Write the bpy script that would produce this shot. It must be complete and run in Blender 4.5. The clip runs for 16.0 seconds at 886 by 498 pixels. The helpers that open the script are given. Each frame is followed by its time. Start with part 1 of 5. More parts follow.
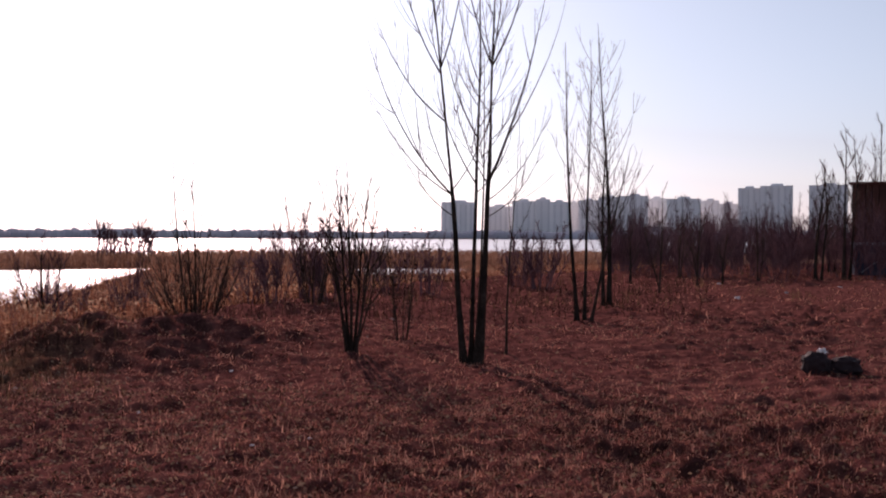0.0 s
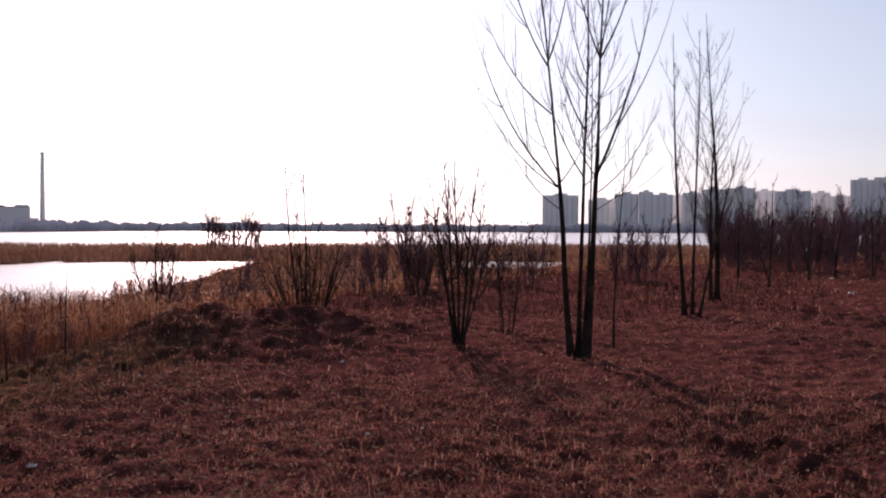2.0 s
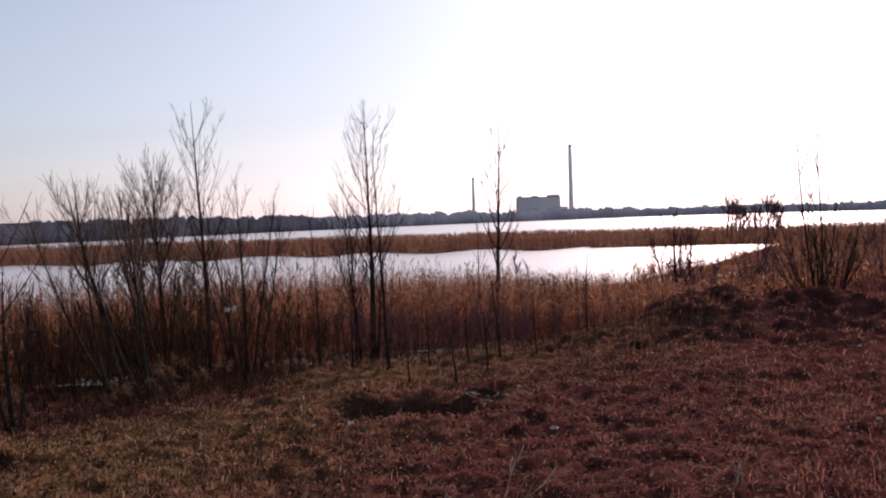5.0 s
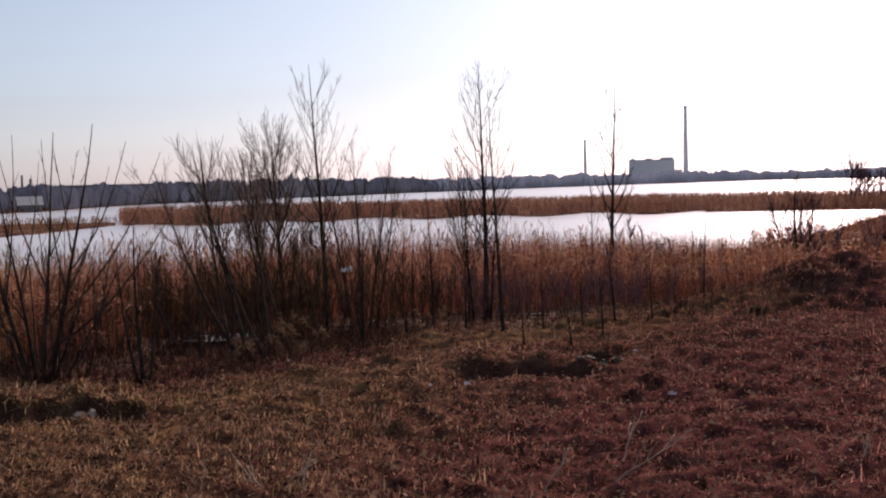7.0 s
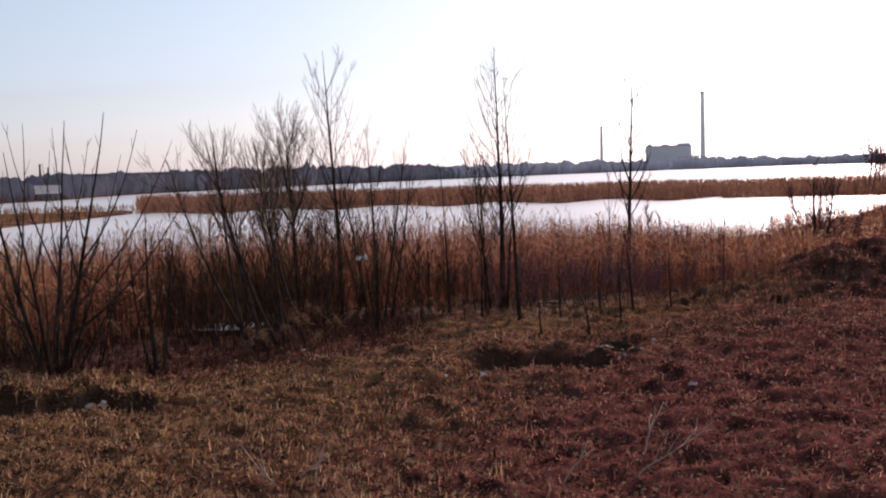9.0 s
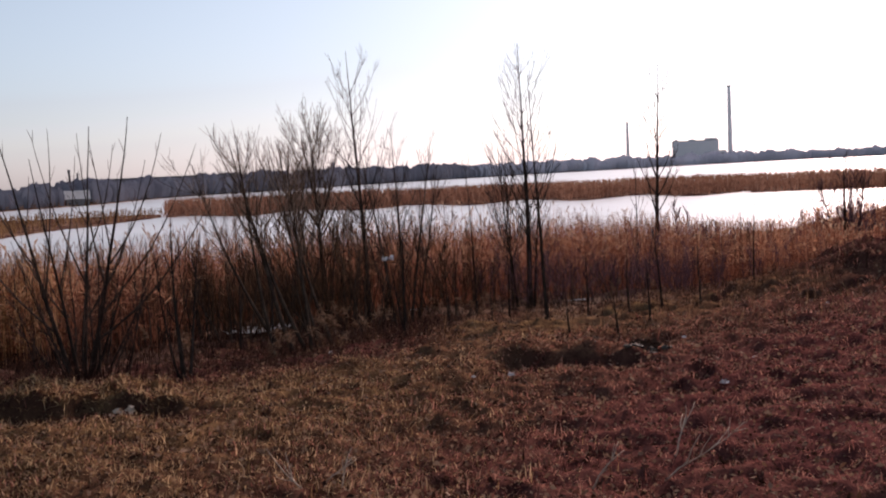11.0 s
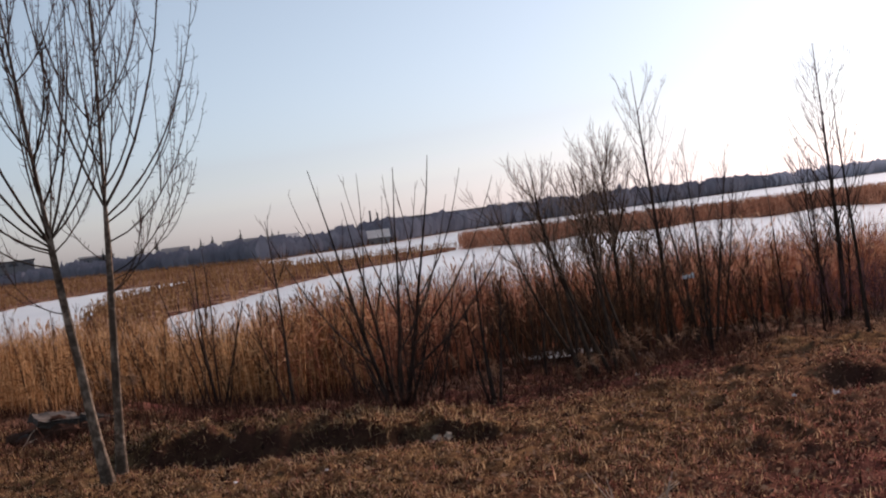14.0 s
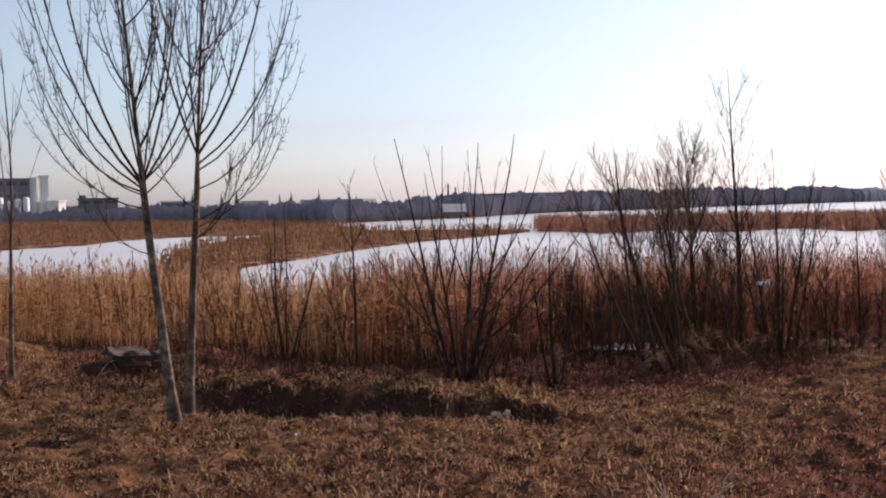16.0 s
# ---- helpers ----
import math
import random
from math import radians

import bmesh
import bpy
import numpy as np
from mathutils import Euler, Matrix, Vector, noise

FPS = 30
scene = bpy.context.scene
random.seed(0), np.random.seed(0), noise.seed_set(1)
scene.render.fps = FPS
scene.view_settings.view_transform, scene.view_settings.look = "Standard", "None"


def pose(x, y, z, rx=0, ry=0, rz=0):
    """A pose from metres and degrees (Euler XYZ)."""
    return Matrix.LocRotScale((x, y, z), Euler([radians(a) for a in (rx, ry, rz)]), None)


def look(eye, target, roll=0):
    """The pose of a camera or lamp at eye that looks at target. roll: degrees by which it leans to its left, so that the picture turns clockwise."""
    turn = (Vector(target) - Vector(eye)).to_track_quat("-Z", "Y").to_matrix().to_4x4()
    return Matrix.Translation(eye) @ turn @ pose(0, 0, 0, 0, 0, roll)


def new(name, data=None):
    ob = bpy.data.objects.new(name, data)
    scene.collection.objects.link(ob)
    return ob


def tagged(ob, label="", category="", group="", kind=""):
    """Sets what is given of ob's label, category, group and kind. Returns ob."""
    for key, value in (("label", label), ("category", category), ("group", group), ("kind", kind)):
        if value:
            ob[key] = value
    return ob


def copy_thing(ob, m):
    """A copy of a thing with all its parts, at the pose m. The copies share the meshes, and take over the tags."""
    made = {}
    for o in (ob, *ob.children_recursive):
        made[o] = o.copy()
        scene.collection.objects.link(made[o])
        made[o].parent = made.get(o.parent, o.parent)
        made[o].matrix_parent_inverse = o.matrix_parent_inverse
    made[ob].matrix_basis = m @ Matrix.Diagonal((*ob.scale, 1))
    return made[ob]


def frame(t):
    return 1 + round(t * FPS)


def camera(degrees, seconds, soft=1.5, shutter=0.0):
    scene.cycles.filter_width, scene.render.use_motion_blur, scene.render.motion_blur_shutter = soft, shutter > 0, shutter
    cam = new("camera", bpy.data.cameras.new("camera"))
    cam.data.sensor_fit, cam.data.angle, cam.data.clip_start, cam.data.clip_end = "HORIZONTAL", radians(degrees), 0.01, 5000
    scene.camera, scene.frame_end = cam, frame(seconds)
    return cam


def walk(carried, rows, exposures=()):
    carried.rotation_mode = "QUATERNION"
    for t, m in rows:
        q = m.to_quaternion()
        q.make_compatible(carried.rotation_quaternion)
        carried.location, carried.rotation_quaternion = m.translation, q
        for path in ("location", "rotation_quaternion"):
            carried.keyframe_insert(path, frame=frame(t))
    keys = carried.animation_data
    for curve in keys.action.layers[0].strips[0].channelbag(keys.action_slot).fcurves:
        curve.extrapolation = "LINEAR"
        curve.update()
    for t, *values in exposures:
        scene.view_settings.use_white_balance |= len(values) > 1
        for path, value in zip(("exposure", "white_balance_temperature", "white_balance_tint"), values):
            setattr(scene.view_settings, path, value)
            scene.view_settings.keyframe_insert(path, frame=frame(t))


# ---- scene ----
cam = camera(46.0, 16.0, soft=2.1)
PATH = [
    (0.0, pose(0.000, -0.001, 1.65, 89.23, -0.19, 6.56)),
    (0.5, pose(-0.003, 0.004, 1.65, 89.26, -0.23, 6.70)),
    (1.0, pose(-0.009, -0.008, 1.65, 89.27, -0.34, 7.37)),
    (1.5, pose(-0.027, -0.049, 1.65, 89.13, -0.30, 9.13)),
    (2.0, pose(-0.069, -0.102, 1.65, 88.85, -0.18, 12.09)),
    (2.5, pose(-0.065, -0.170, 1.65, 88.27, -0.14, 16.22)),
    (3.0, pose(0.008, -0.281, 1.65, 87.31, 0.27, 21.11)),
    (3.5, pose(0.097, -0.368, 1.65, 87.22, 0.83, 26.26)),
    (4.0, pose(0.196, -0.363, 1.65, 87.63, 1.36, 31.88)),
    (4.5, pose(0.231, -0.342, 1.65, 88.02, 1.69, 36.58)),
    (5.0, pose(0.220, -0.368, 1.65, 88.32, 1.68, 40.10)),
    (7.5, pose(0.172, -0.417, 1.65, 86.05, 1.35, 46.52)),
    (8.0, pose(0.153, -0.413, 1.65, 85.74, 1.36, 46.58)),
    (8.5, pose(0.125, -0.377, 1.65, 85.69, 1.42, 46.68)),
    (9.0, pose(0.081, -0.308, 1.65, 85.74, 1.66, 47.03)),
    (11.5, pose(0.007, -0.236, 1.65, 85.63, 3.46, 49.60)),
    (12.0, pose(-0.034, -0.221, 1.65, 85.34, 4.93, 51.47)),
    (12.5, pose(-0.064, -0.229, 1.65, 86.17, 6.43, 54.00)),
    (13.0, pose(-0.105, -0.247, 1.65, 88.25, 6.94, 57.03)),
    (13.5, pose(-0.101, -0.305, 1.65, 89.06, 6.91, 60.41)),
    (14.0, pose(-0.022, -0.313, 1.65, 88.37, 6.97, 64.14)),
    (14.5, pose(0.017, -0.263, 1.65, 87.60, 7.32, 67.98)),
    (15.0, pose(0.029, -0.308, 1.65, 87.15, 6.92, 71.03)),
    (15.5, pose(0.043, -0.360, 1.65, 87.24, 4.86, 72.22)),
    (16.0, pose(0.037, -0.375, 1.65, 87.40, 1.14, 68.37)),
]

walk(cam, PATH, exposures=[(0.0, 0.05, 6800, 39), (3.0, -0.07, 6800, 38), (5.0, -0.08, 6800, 36), (9.0, 0.22, 6800, 34), (12.5, 0.16, 6850, 32), (14.0, 0.26, 6850, 31), (16.0, 0.52, 6800, 31)])

# ---- sky and sun: afternoon sun over the lake ----
SUN_BEARING, SUN_HEIGHT = 22.7, 25.0
world = bpy.data.worlds.new("sky")
scene.world = world
world.use_nodes = True
wn = world.node_tree.nodes
sky = wn.new("ShaderNodeTexSky")
sky.sky_type = "NISHITA"
sky.sun_disc = False
sky.sun_elevation = radians(SUN_HEIGHT)
sky.sun_rotation = radians(-SUN_BEARING)
sky.altitude = 100
sky.air_density, sky.dust_density, sky.ozone_density = 1.0, 0.95, 3.0
haze = wn.new("ShaderNodeHueSaturation")
haze.inputs["Saturation"].default_value = 0.55
haze.inputs["Hue"].default_value = 0.467
world.node_tree.links.new(sky.outputs[0], haze.inputs["Color"])
veil = wn.new("ShaderNodeMix")
veil.data_type, veil.blend_type = "RGBA", "MULTIPLY"
veil.inputs[0].default_value, veil.inputs[7].default_value = 1.0, (0.86, 1.0, 1.05, 1)
world.node_tree.links.new(haze.outputs[0], veil.inputs[6])
world.node_tree.links.new(veil.outputs[2], wn["Background"].inputs[0])
wn["Background"].inputs[1].default_value = 0.094
sun = new("sun", bpy.data.lights.new("sun", "SUN"))
sun.data.energy, sun.data.angle, sun.data.color = 5.0, radians(0.6), (1.0, 0.85, 0.72)
sb, sh = radians(SUN_BEARING), radians(SUN_HEIGHT)
sun.matrix_world = look((-60 * math.sin(sb), 60 * math.cos(sb), 60 * math.tan(sh)), (0, 0, 0))


# ---- materials ----
def material(name, colours, scale=3.0, rough=0.9, bump=0.3, fine=None, island=0.0, metal=0.0, spec=0.3, each=0.0, glow=0.0, depth=0.02):
    """Colours blended by noise at two scales, with relief; island and each vary it from piece to piece."""
    m = bpy.data.materials.new(name)
    m.use_nodes = True
    n, l = m.node_tree.nodes, m.node_tree.links
    b = n["Principled BSDF"]
    co = n.new("ShaderNodeTexCoord")
    big, small = n.new("ShaderNodeTexNoise"), n.new("ShaderNodeTexNoise")
    big.inputs["Scale"].default_value, big.inputs["Detail"].default_value = scale, 6
    small.inputs["Scale"].default_value, small.inputs["Detail"].default_value = fine or scale * 12, 4
    for t in (big, small):
        l.new(co.outputs["Object"], t.inputs["Vector"])
    mix = n.new("ShaderNodeMath")
    mix.operation = "MULTIPLY_ADD"
    mix.inputs[1].default_value = 0.45
    l.new(small.outputs[0], mix.inputs[0])
    half = n.new("ShaderNodeMath")
    half.operation = "MULTIPLY_ADD"
    half.inputs[1].default_value, half.inputs[2].default_value = 0.75, -0.1
    l.new(big.outputs[0], half.inputs[0])
    l.new(half.outputs[0], mix.inputs[2])
    last = mix.outputs[0]
    for amount, kind, out in ((island, "ShaderNodeNewGeometry", "Random Per Island"), (each, "ShaderNodeObjectInfo", "Random")):
        if amount:
            g, a = n.new(kind), n.new("ShaderNodeMath")
            a.operation = "MULTIPLY_ADD"
            a.inputs[1].default_value = amount
            l.new(g.outputs[out], a.inputs[0])
            s = n.new("ShaderNodeMath")
            s.operation = "SUBTRACT"
            s.inputs[1].default_value = amount / 2
            l.new(last, s.inputs[0])
            l.new(s.outputs[0], a.inputs[2])
            last = a.outputs[0]
    ramp = n.new("ShaderNodeValToRGB")
    e = ramp.color_ramp.elements
    while len(e) < len(colours):
        e.new(0.5)
    for i, c in enumerate(colours):
        e[i].position = 0.25 + 0.5 * i / max(1, len(colours) - 1)
        e[i].color = (*c, 1)
    l.new(last, ramp.inputs[0])
    l.new(ramp.outputs[0], b.inputs["Base Color"])
    b.inputs["Roughness"].default_value, b.inputs["Metallic"].default_value = rough, metal
    b.inputs["Specular IOR Level"].default_value = spec
    if bump:
        k = n.new("ShaderNodeBump")
        k.inputs["Strength"].default_value, k.inputs["Distance"].default_value = bump, depth
        l.new(mix.outputs[0], k.inputs["Height"])
        l.new(k.outputs[0], b.inputs["Normal"])
    if glow:
        t, x = n.new("ShaderNodeBsdfTranslucent"), n.new("ShaderNodeMixShader")
        x.inputs[0].default_value = glow
        l.new(ramp.outputs[0], t.inputs["Color"])
        l.new(b.outputs[0], x.inputs[1])
        l.new(t.outputs[0], x.inputs[2])
        l.new(x.outputs[0], n["Material Output"].inputs["Surface"])
    return m


def ground_material():
    """Matted dry grass, leaf litter and bare dark soil on the steep faces; rusty reed litter low down by the lake."""
    # The lens's red-purple veil towards the sun is put into these colours.
    m = material("meadow", [(0.019, 0.0066, 0.0072), (0.064, 0.0225, 0.022), (0.13, 0.049, 0.042), (0.205, 0.087, 0.068)], 6.0, 0.95, 1.0, 55, depth=0.012, spec=0.0)
    n, l = m.node_tree.nodes, m.node_tree.links
    b = n["Principled BSDF"]
    grass = b.inputs["Base Color"].links[0].from_socket
    geo, sep, ps = n.new("ShaderNodeNewGeometry"), n.new("ShaderNodeSeparateXYZ"), n.new("ShaderNodeSeparateXYZ")
    l.new(geo.outputs["True Normal"], sep.inputs[0])
    l.new(geo.outputs["Position"], ps.inputs[0])
    steep, low = n.new("ShaderNodeMapRange"), n.new("ShaderNodeMapRange")
    for s, v in zip((1, 2, 3, 4), (0.84, 0.62, 0.0, 0.75)):
        steep.inputs[s].default_value = v
    for s, v in zip((1, 2, 3, 4), (-0.08, -0.45, 0.0, 0.85)):
        low.inputs[s].default_value = v
    l.new(sep.outputs[2], steep.inputs[0])
    l.new(ps.outputs[2], low.inputs[0])
    a, c = n.new("ShaderNodeMix"), n.new("ShaderNodeMix")
    for x in (a, c):
        x.data_type = "RGBA"
    l.new(low.outputs[0], a.inputs[0])
    l.new(grass, a.inputs[6])
    drift, chaff = n.new("ShaderNodeTexNoise"), n.new("ShaderNodeValToRGB")
    drift.inputs["Scale"].default_value, drift.inputs["Detail"].default_value = 0.55, 7
    l.new(geo.outputs["Position"], drift.inputs["Vector"])
    for e, (p, c3) in zip((chaff.color_ramp.elements[0], chaff.color_ramp.elements[1]), ((0.47, (0.066, 0.033, 0.025, 1)), (0.66, (0.30, 0.205, 0.15, 1)))):
        e.position, e.color = p, c3
    l.new(drift.outputs[0], chaff.inputs[0])
    l.new(chaff.outputs[0], a.inputs[7])
    earth, most = n.new("ShaderNodeAttribute"), n.new("ShaderNodeMath")
    earth.attribute_name = "cut_earth"
    most.operation = "MAXIMUM"
    l.new(earth.outputs["Fac"], most.inputs[0])
    l.new(steep.outputs[0], most.inputs[1])
    l.new(most.outputs[0], c.inputs[0])
    l.new(a.outputs[2], c.inputs[6])
    c.inputs[7].default_value = (0.046, 0.019, 0.016, 1)
    pale, olive = n.new("ShaderNodeAttribute"), n.new("ShaderNodeMix")
    pale.attribute_name = "pale_turf"
    olive.data_type, olive.blend_type = "RGBA", "MULTIPLY"
    olive.inputs[7].default_value = (1.2, 1.85, 1.1, 1)
    olive.clamp_result = False
    l.new(pale.outputs["Fac"], olive.inputs[0])
    l.new(grass, olive.inputs[6])
    l.new(olive.outputs[2], a.inputs[6])
    l.new(c.outputs[2], b.inputs["Base Color"])
    return m


MEADOW = ground_material()
# Grass reddened the same way, with the glare veil in its colour.
GRASS = material("dry_grass", [(0.054, 0.0165, 0.0155), (0.165, 0.052, 0.043), (0.30, 0.108, 0.08), (0.46, 0.23, 0.17)], 0.5, 0.8, 0, 6, island=1.0, glow=0.45, spec=0.02)
LEAF = material("fallen_leaf", [(0.03, 0.015, 0.011), (0.085, 0.042, 0.027), (0.15, 0.082, 0.052), (0.26, 0.17, 0.115)], 0.5, 0.7, 0, 9, island=1.1, glow=0.25, spec=0.02)
STRAW = material("straw_grass", [(0.043, 0.022, 0.011), (0.145, 0.086, 0.038), (0.30, 0.185, 0.09), (0.58, 0.41, 0.24)], 0.6, 0.8, 0, 6, island=1.0, glow=0.45, spec=0.02)
WEED = material("dry_weed", [(0.04, 0.022, 0.016), (0.09, 0.05, 0.03), (0.17, 0.10, 0.058)], 0.8, 0.85, 0, 6, island=0.8, glow=0.45, spec=0.02)
# Pinker and brighter than GOLDEN, partly the lens veil put into the colour.
REEDS = material("reed_straw", [(0.17, 0.057, 0.035), (0.375, 0.147, 0.082), (0.54, 0.255, 0.145), (0.68, 0.40, 0.24)], 0.12, 0.75, 0, 1.5, island=1.0, glow=0.34, spec=0.02)
# Darker copy of the reed colour: the shade low in the bed is painted.
SHADED_STEM = material("shaded_reed_stem", [(0.12, 0.042, 0.028), (0.275, 0.104, 0.061), (0.45, 0.197, 0.116)], 0.12, 0.85, 0, 1.5, island=1.0, glow=0.16, spec=0.0)
GOLDEN = material("golden_brown_reed", [(0.10, 0.043, 0.018), (0.225, 0.105, 0.044), (0.36, 0.19, 0.085), (0.52, 0.32, 0.165)], 0.12, 0.75, 0, 1.5, island=1.0, glow=0.34, spec=0.02)
GOLD = material("golden_reed", [(0.13, 0.066, 0.032), (0.21, 0.115, 0.055), (0.33, 0.20, 0.105)], 0.05, 0.9, 0, 0.6, island=0.6, glow=0.25, spec=0.0)
RUSSET = material("russet_reed", [(0.15, 0.075, 0.052), (0.23, 0.118, 0.08), (0.32, 0.18, 0.125)], 0.05, 0.9, 0, 0.5, island=0.5, glow=0.35, spec=0.0)
PLUME = material("reed_plume", [(0.2, 0.125, 0.085), (0.42, 0.29, 0.2)], 2, 0.95, 0, island=0.8, glow=0.45, spec=0.02)
BARK = material("grey_brown_bark", [(0.015, 0.010, 0.009), (0.034, 0.024, 0.02), (0.07, 0.051, 0.042)], 6, 0.9, 0.6, 40, each=0.2, depth=0.002, spec=0.02)
PALE_BARK = material("pale_bark", [(0.03, 0.023, 0.018), (0.11, 0.083, 0.064), (0.36, 0.29, 0.225)], 9, 0.85, 0.5, 35, each=0.2, depth=0.002, spec=0.02)
LIMB = material("brown_limb", [(0.026, 0.018, 0.014), (0.055, 0.039, 0.03), (0.12, 0.088, 0.066)], 8, 0.85, 0.3, 40, depth=0.001, spec=0.02)
TWIG = material("twig", [(0.026, 0.015, 0.013), (0.055, 0.033, 0.027), (0.10, 0.062, 0.05)], 3, 0.75, 0, island=0.5, spec=0.02)
DEAD_WOOD = material("bleached_wood", [(0.26, 0.20, 0.155), (0.40, 0.32, 0.25), (0.52, 0.43, 0.34)], 6, 0.85, 0.2, 40, depth=0.001, spec=0.02)
PALE_TWIG = material("pale_twig", [(0.07, 0.048, 0.037), (0.14, 0.10, 0.075), (0.25, 0.19, 0.145)], 3, 0.75, 0, island=0.5, spec=0.02)
ICE = material("lake_ice", [(0.34, 0.37, 0.385), (0.45, 0.475, 0.49), (0.56, 0.58, 0.59)], 0.03, 0.3, 0.05, 0.4, spec=0.5)
# Haze over the water is mixed into the colours of the far woods.
HAZED_WOODS = material("far_woods", [(0.42, 0.43, 0.50), (0.48, 0.49, 0.56), (0.54, 0.55, 0.62)], 0.02, 0.95, 0, 0.3, island=0.12, spec=0.0)
HAZED_GREY_WOODS = material("hazed_grey_woods", [(0.19, 0.19, 0.23), (0.25, 0.245, 0.285), (0.32, 0.31, 0.35)], 0.03, 0.95, 0, 0.4, island=0.2, spec=0.0)
# Purple of the lens flare is mixed into this twig colour.
THICKET = material("thicket_twig", [(0.066, 0.035, 0.043), (0.125, 0.068, 0.08), (0.20, 0.118, 0.128)], 0.4, 0.9, 0, 3, island=0.6, spec=0.0)
# Far concrete is lightened: haze across the lake is in the base colour.
HAZED_CONCRETE = material("hazed_concrete", [(0.76, 0.78, 0.80), (0.82, 0.83, 0.85), (0.86, 0.87, 0.88)], 0.05, 0.85, 0.1, 0.6, each=0.5)
FACTORY = material("factory_panel", [(0.17, 0.17, 0.19), (0.24, 0.24, 0.26)], 0.1, 0.85, 0.1, 0.8)
DARK_WALL = material("dark_wall", [(0.16, 0.16, 0.17), (0.24, 0.24, 0.25)], 0.05, 0.85, 0.1, 0.6)
WHITE_WALL = material("white_wall", [(0.68, 0.68, 0.66), (0.82, 0.82, 0.8)], 0.1, 0.7, 0.1, 1)
ROOF = material("roofing", [(0.10, 0.10, 0.11), (0.2, 0.2, 0.2)], 0.1, 0.9, 0.1, 1)
PALE_ROOF = material("pale_roof", [(0.62, 0.52, 0.47), (0.8, 0.76, 0.72)], 0.3, 0.6, 0.1, 2)
# Tower windows paled by distance haze too, close to the wall colour.
HAZY_GLASS = material("hazed_window", [(0.58, 0.6, 0.63), (0.66, 0.68, 0.7)], 0.2, 0.3, 0, spec=0.5)
GLASS = material("window_dark", [(0.05, 0.06, 0.075), (0.1, 0.11, 0.13)], 0.2, 0.2, 0, spec=0.5)
RUST = material("rusty_red_sheet", [(0.05, 0.016, 0.013), (0.09, 0.028, 0.02), (0.13, 0.045, 0.03)], 0.8, 0.7, 0.3, 9, metal=0.1)
NAVY = material("navy_sheet", [(0.018, 0.022, 0.045), (0.035, 0.042, 0.075)], 0.8, 0.6, 0.2, 9)
STEEL = material("pale_steel", [(0.2, 0.22, 0.25), (0.38, 0.4, 0.42)], 3, 0.5, 0.1, metal=0.3)
SLAB = material("weathered_slab", [(0.022, 0.017, 0.015), (0.055, 0.045, 0.038), (0.13, 0.11, 0.094)], 4, 0.9, 0.7, 30, depth=0.006)
PLASTIC = material("white_plastic", [(0.66, 0.66, 0.66), (0.82, 0.82, 0.83)], 9, 0.6, 0.3, 40, spec=0.15)
RUBBER = material("black_sack", [(0.02, 0.012, 0.014), (0.045, 0.028, 0.031)], 6, 0.75, 0.5, 30, spec=0.12)
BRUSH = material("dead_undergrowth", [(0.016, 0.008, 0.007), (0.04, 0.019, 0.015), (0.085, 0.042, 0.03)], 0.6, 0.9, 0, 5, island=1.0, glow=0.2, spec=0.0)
NEEDLES = material("evergreen_needles", [(0.03, 0.035, 0.035), (0.06, 0.065, 0.065), (0.10, 0.105, 0.105)], 0.5, 0.95, 0, 4, island=0.8, spec=0.0)
SOIL = material("dark_soil", [(0.028, 0.014, 0.011), (0.06, 0.030, 0.021), (0.10, 0.055, 0.038)], 5, 0.95, 0.8, 40, depth=0.008, spec=0.02)


# ---- mesh helpers ----
def mesh_object(name, verts, faces, mat, parent=None, smooth_faces=False, mats=None, index=None):
    me = bpy.data.meshes.new(name)
    me.from_pydata(np.asarray(verts).tolist(), [], faces if isinstance(faces, list) else faces.tolist())
    for k in mats or [mat]:
        me.materials.append(k)
    if index is not None:
        me.polygons.foreach_set("material_index", np.asarray(index, dtype=np.int32))
    if smooth_faces:
        me.polygons.foreach_set("use_smooth", np.ones(len(me.polygons), dtype=bool))
    me.update()
    ob = new(name, me)
    if parent is not None:
        ob.parent = parent
    return ob


def part(name, bm, mat, parent, label=""):
    me = bpy.data.meshes.new(name)
    bm.to_mesh(me)
    bm.free()
    me.materials.append(mat)
    ob = new(name, me)
    ob.parent = parent
    if label:
        ob["label"] = label
    return ob


def box(x0, x1, y0, y1, z0, z1, bevel=0.0):
    bm = bmesh.new()
    bmesh.ops.create_cube(bm, size=1)
    for v in bm.verts:
        v.co = Vector(((x0 + x1) / 2 + v.co.x * (x1 - x0), (y0 + y1) / 2 + v.co.y * (y1 - y0), (z0 + z1) / 2 + v.co.z * (z1 - z0)))
    if bevel:
        bmesh.ops.bevel(bm, geom=bm.edges[:], offset=bevel, segments=2, affect="EDGES")
    return bm


def root(name, x, y, z, turn, label, category, group=""):
    ob = new(name)
    ob.empty_display_size = 0.2
    ob.matrix_world = pose(x, y, z, 0, 0, turn)
    return tagged(ob, label, category, group)


# ---- the lie of the land ----
def smooth(a, b, v):
    u = np.clip((v - a) / (b - a), 0, 1)
    return u * u * (3 - 2 * u)
def table(v, pairs):
    return np.interp(v, [p[0] for p in pairs], [p[1] for p in pairs])
# Places are noted on a plan as (bearing, distance), the bearing in degrees left of +y; the plan's distances are short by one
# seventh and its bearings wide by as much.
REACH = 1.165
def turned(b):
    return np.where(b < 46.58, 46.58 + 0.8625 * (b - 46.58), 46.58 + 0.88 * (b - 46.58))
def spot(b, d):
    """A place on the plan -> x and y in the world."""
    b, d = np.asarray(b, float), np.asarray(d, float)
    a, r = np.radians(turned(b)), d * REACH
    return -r * np.sin(a), r * np.cos(a)
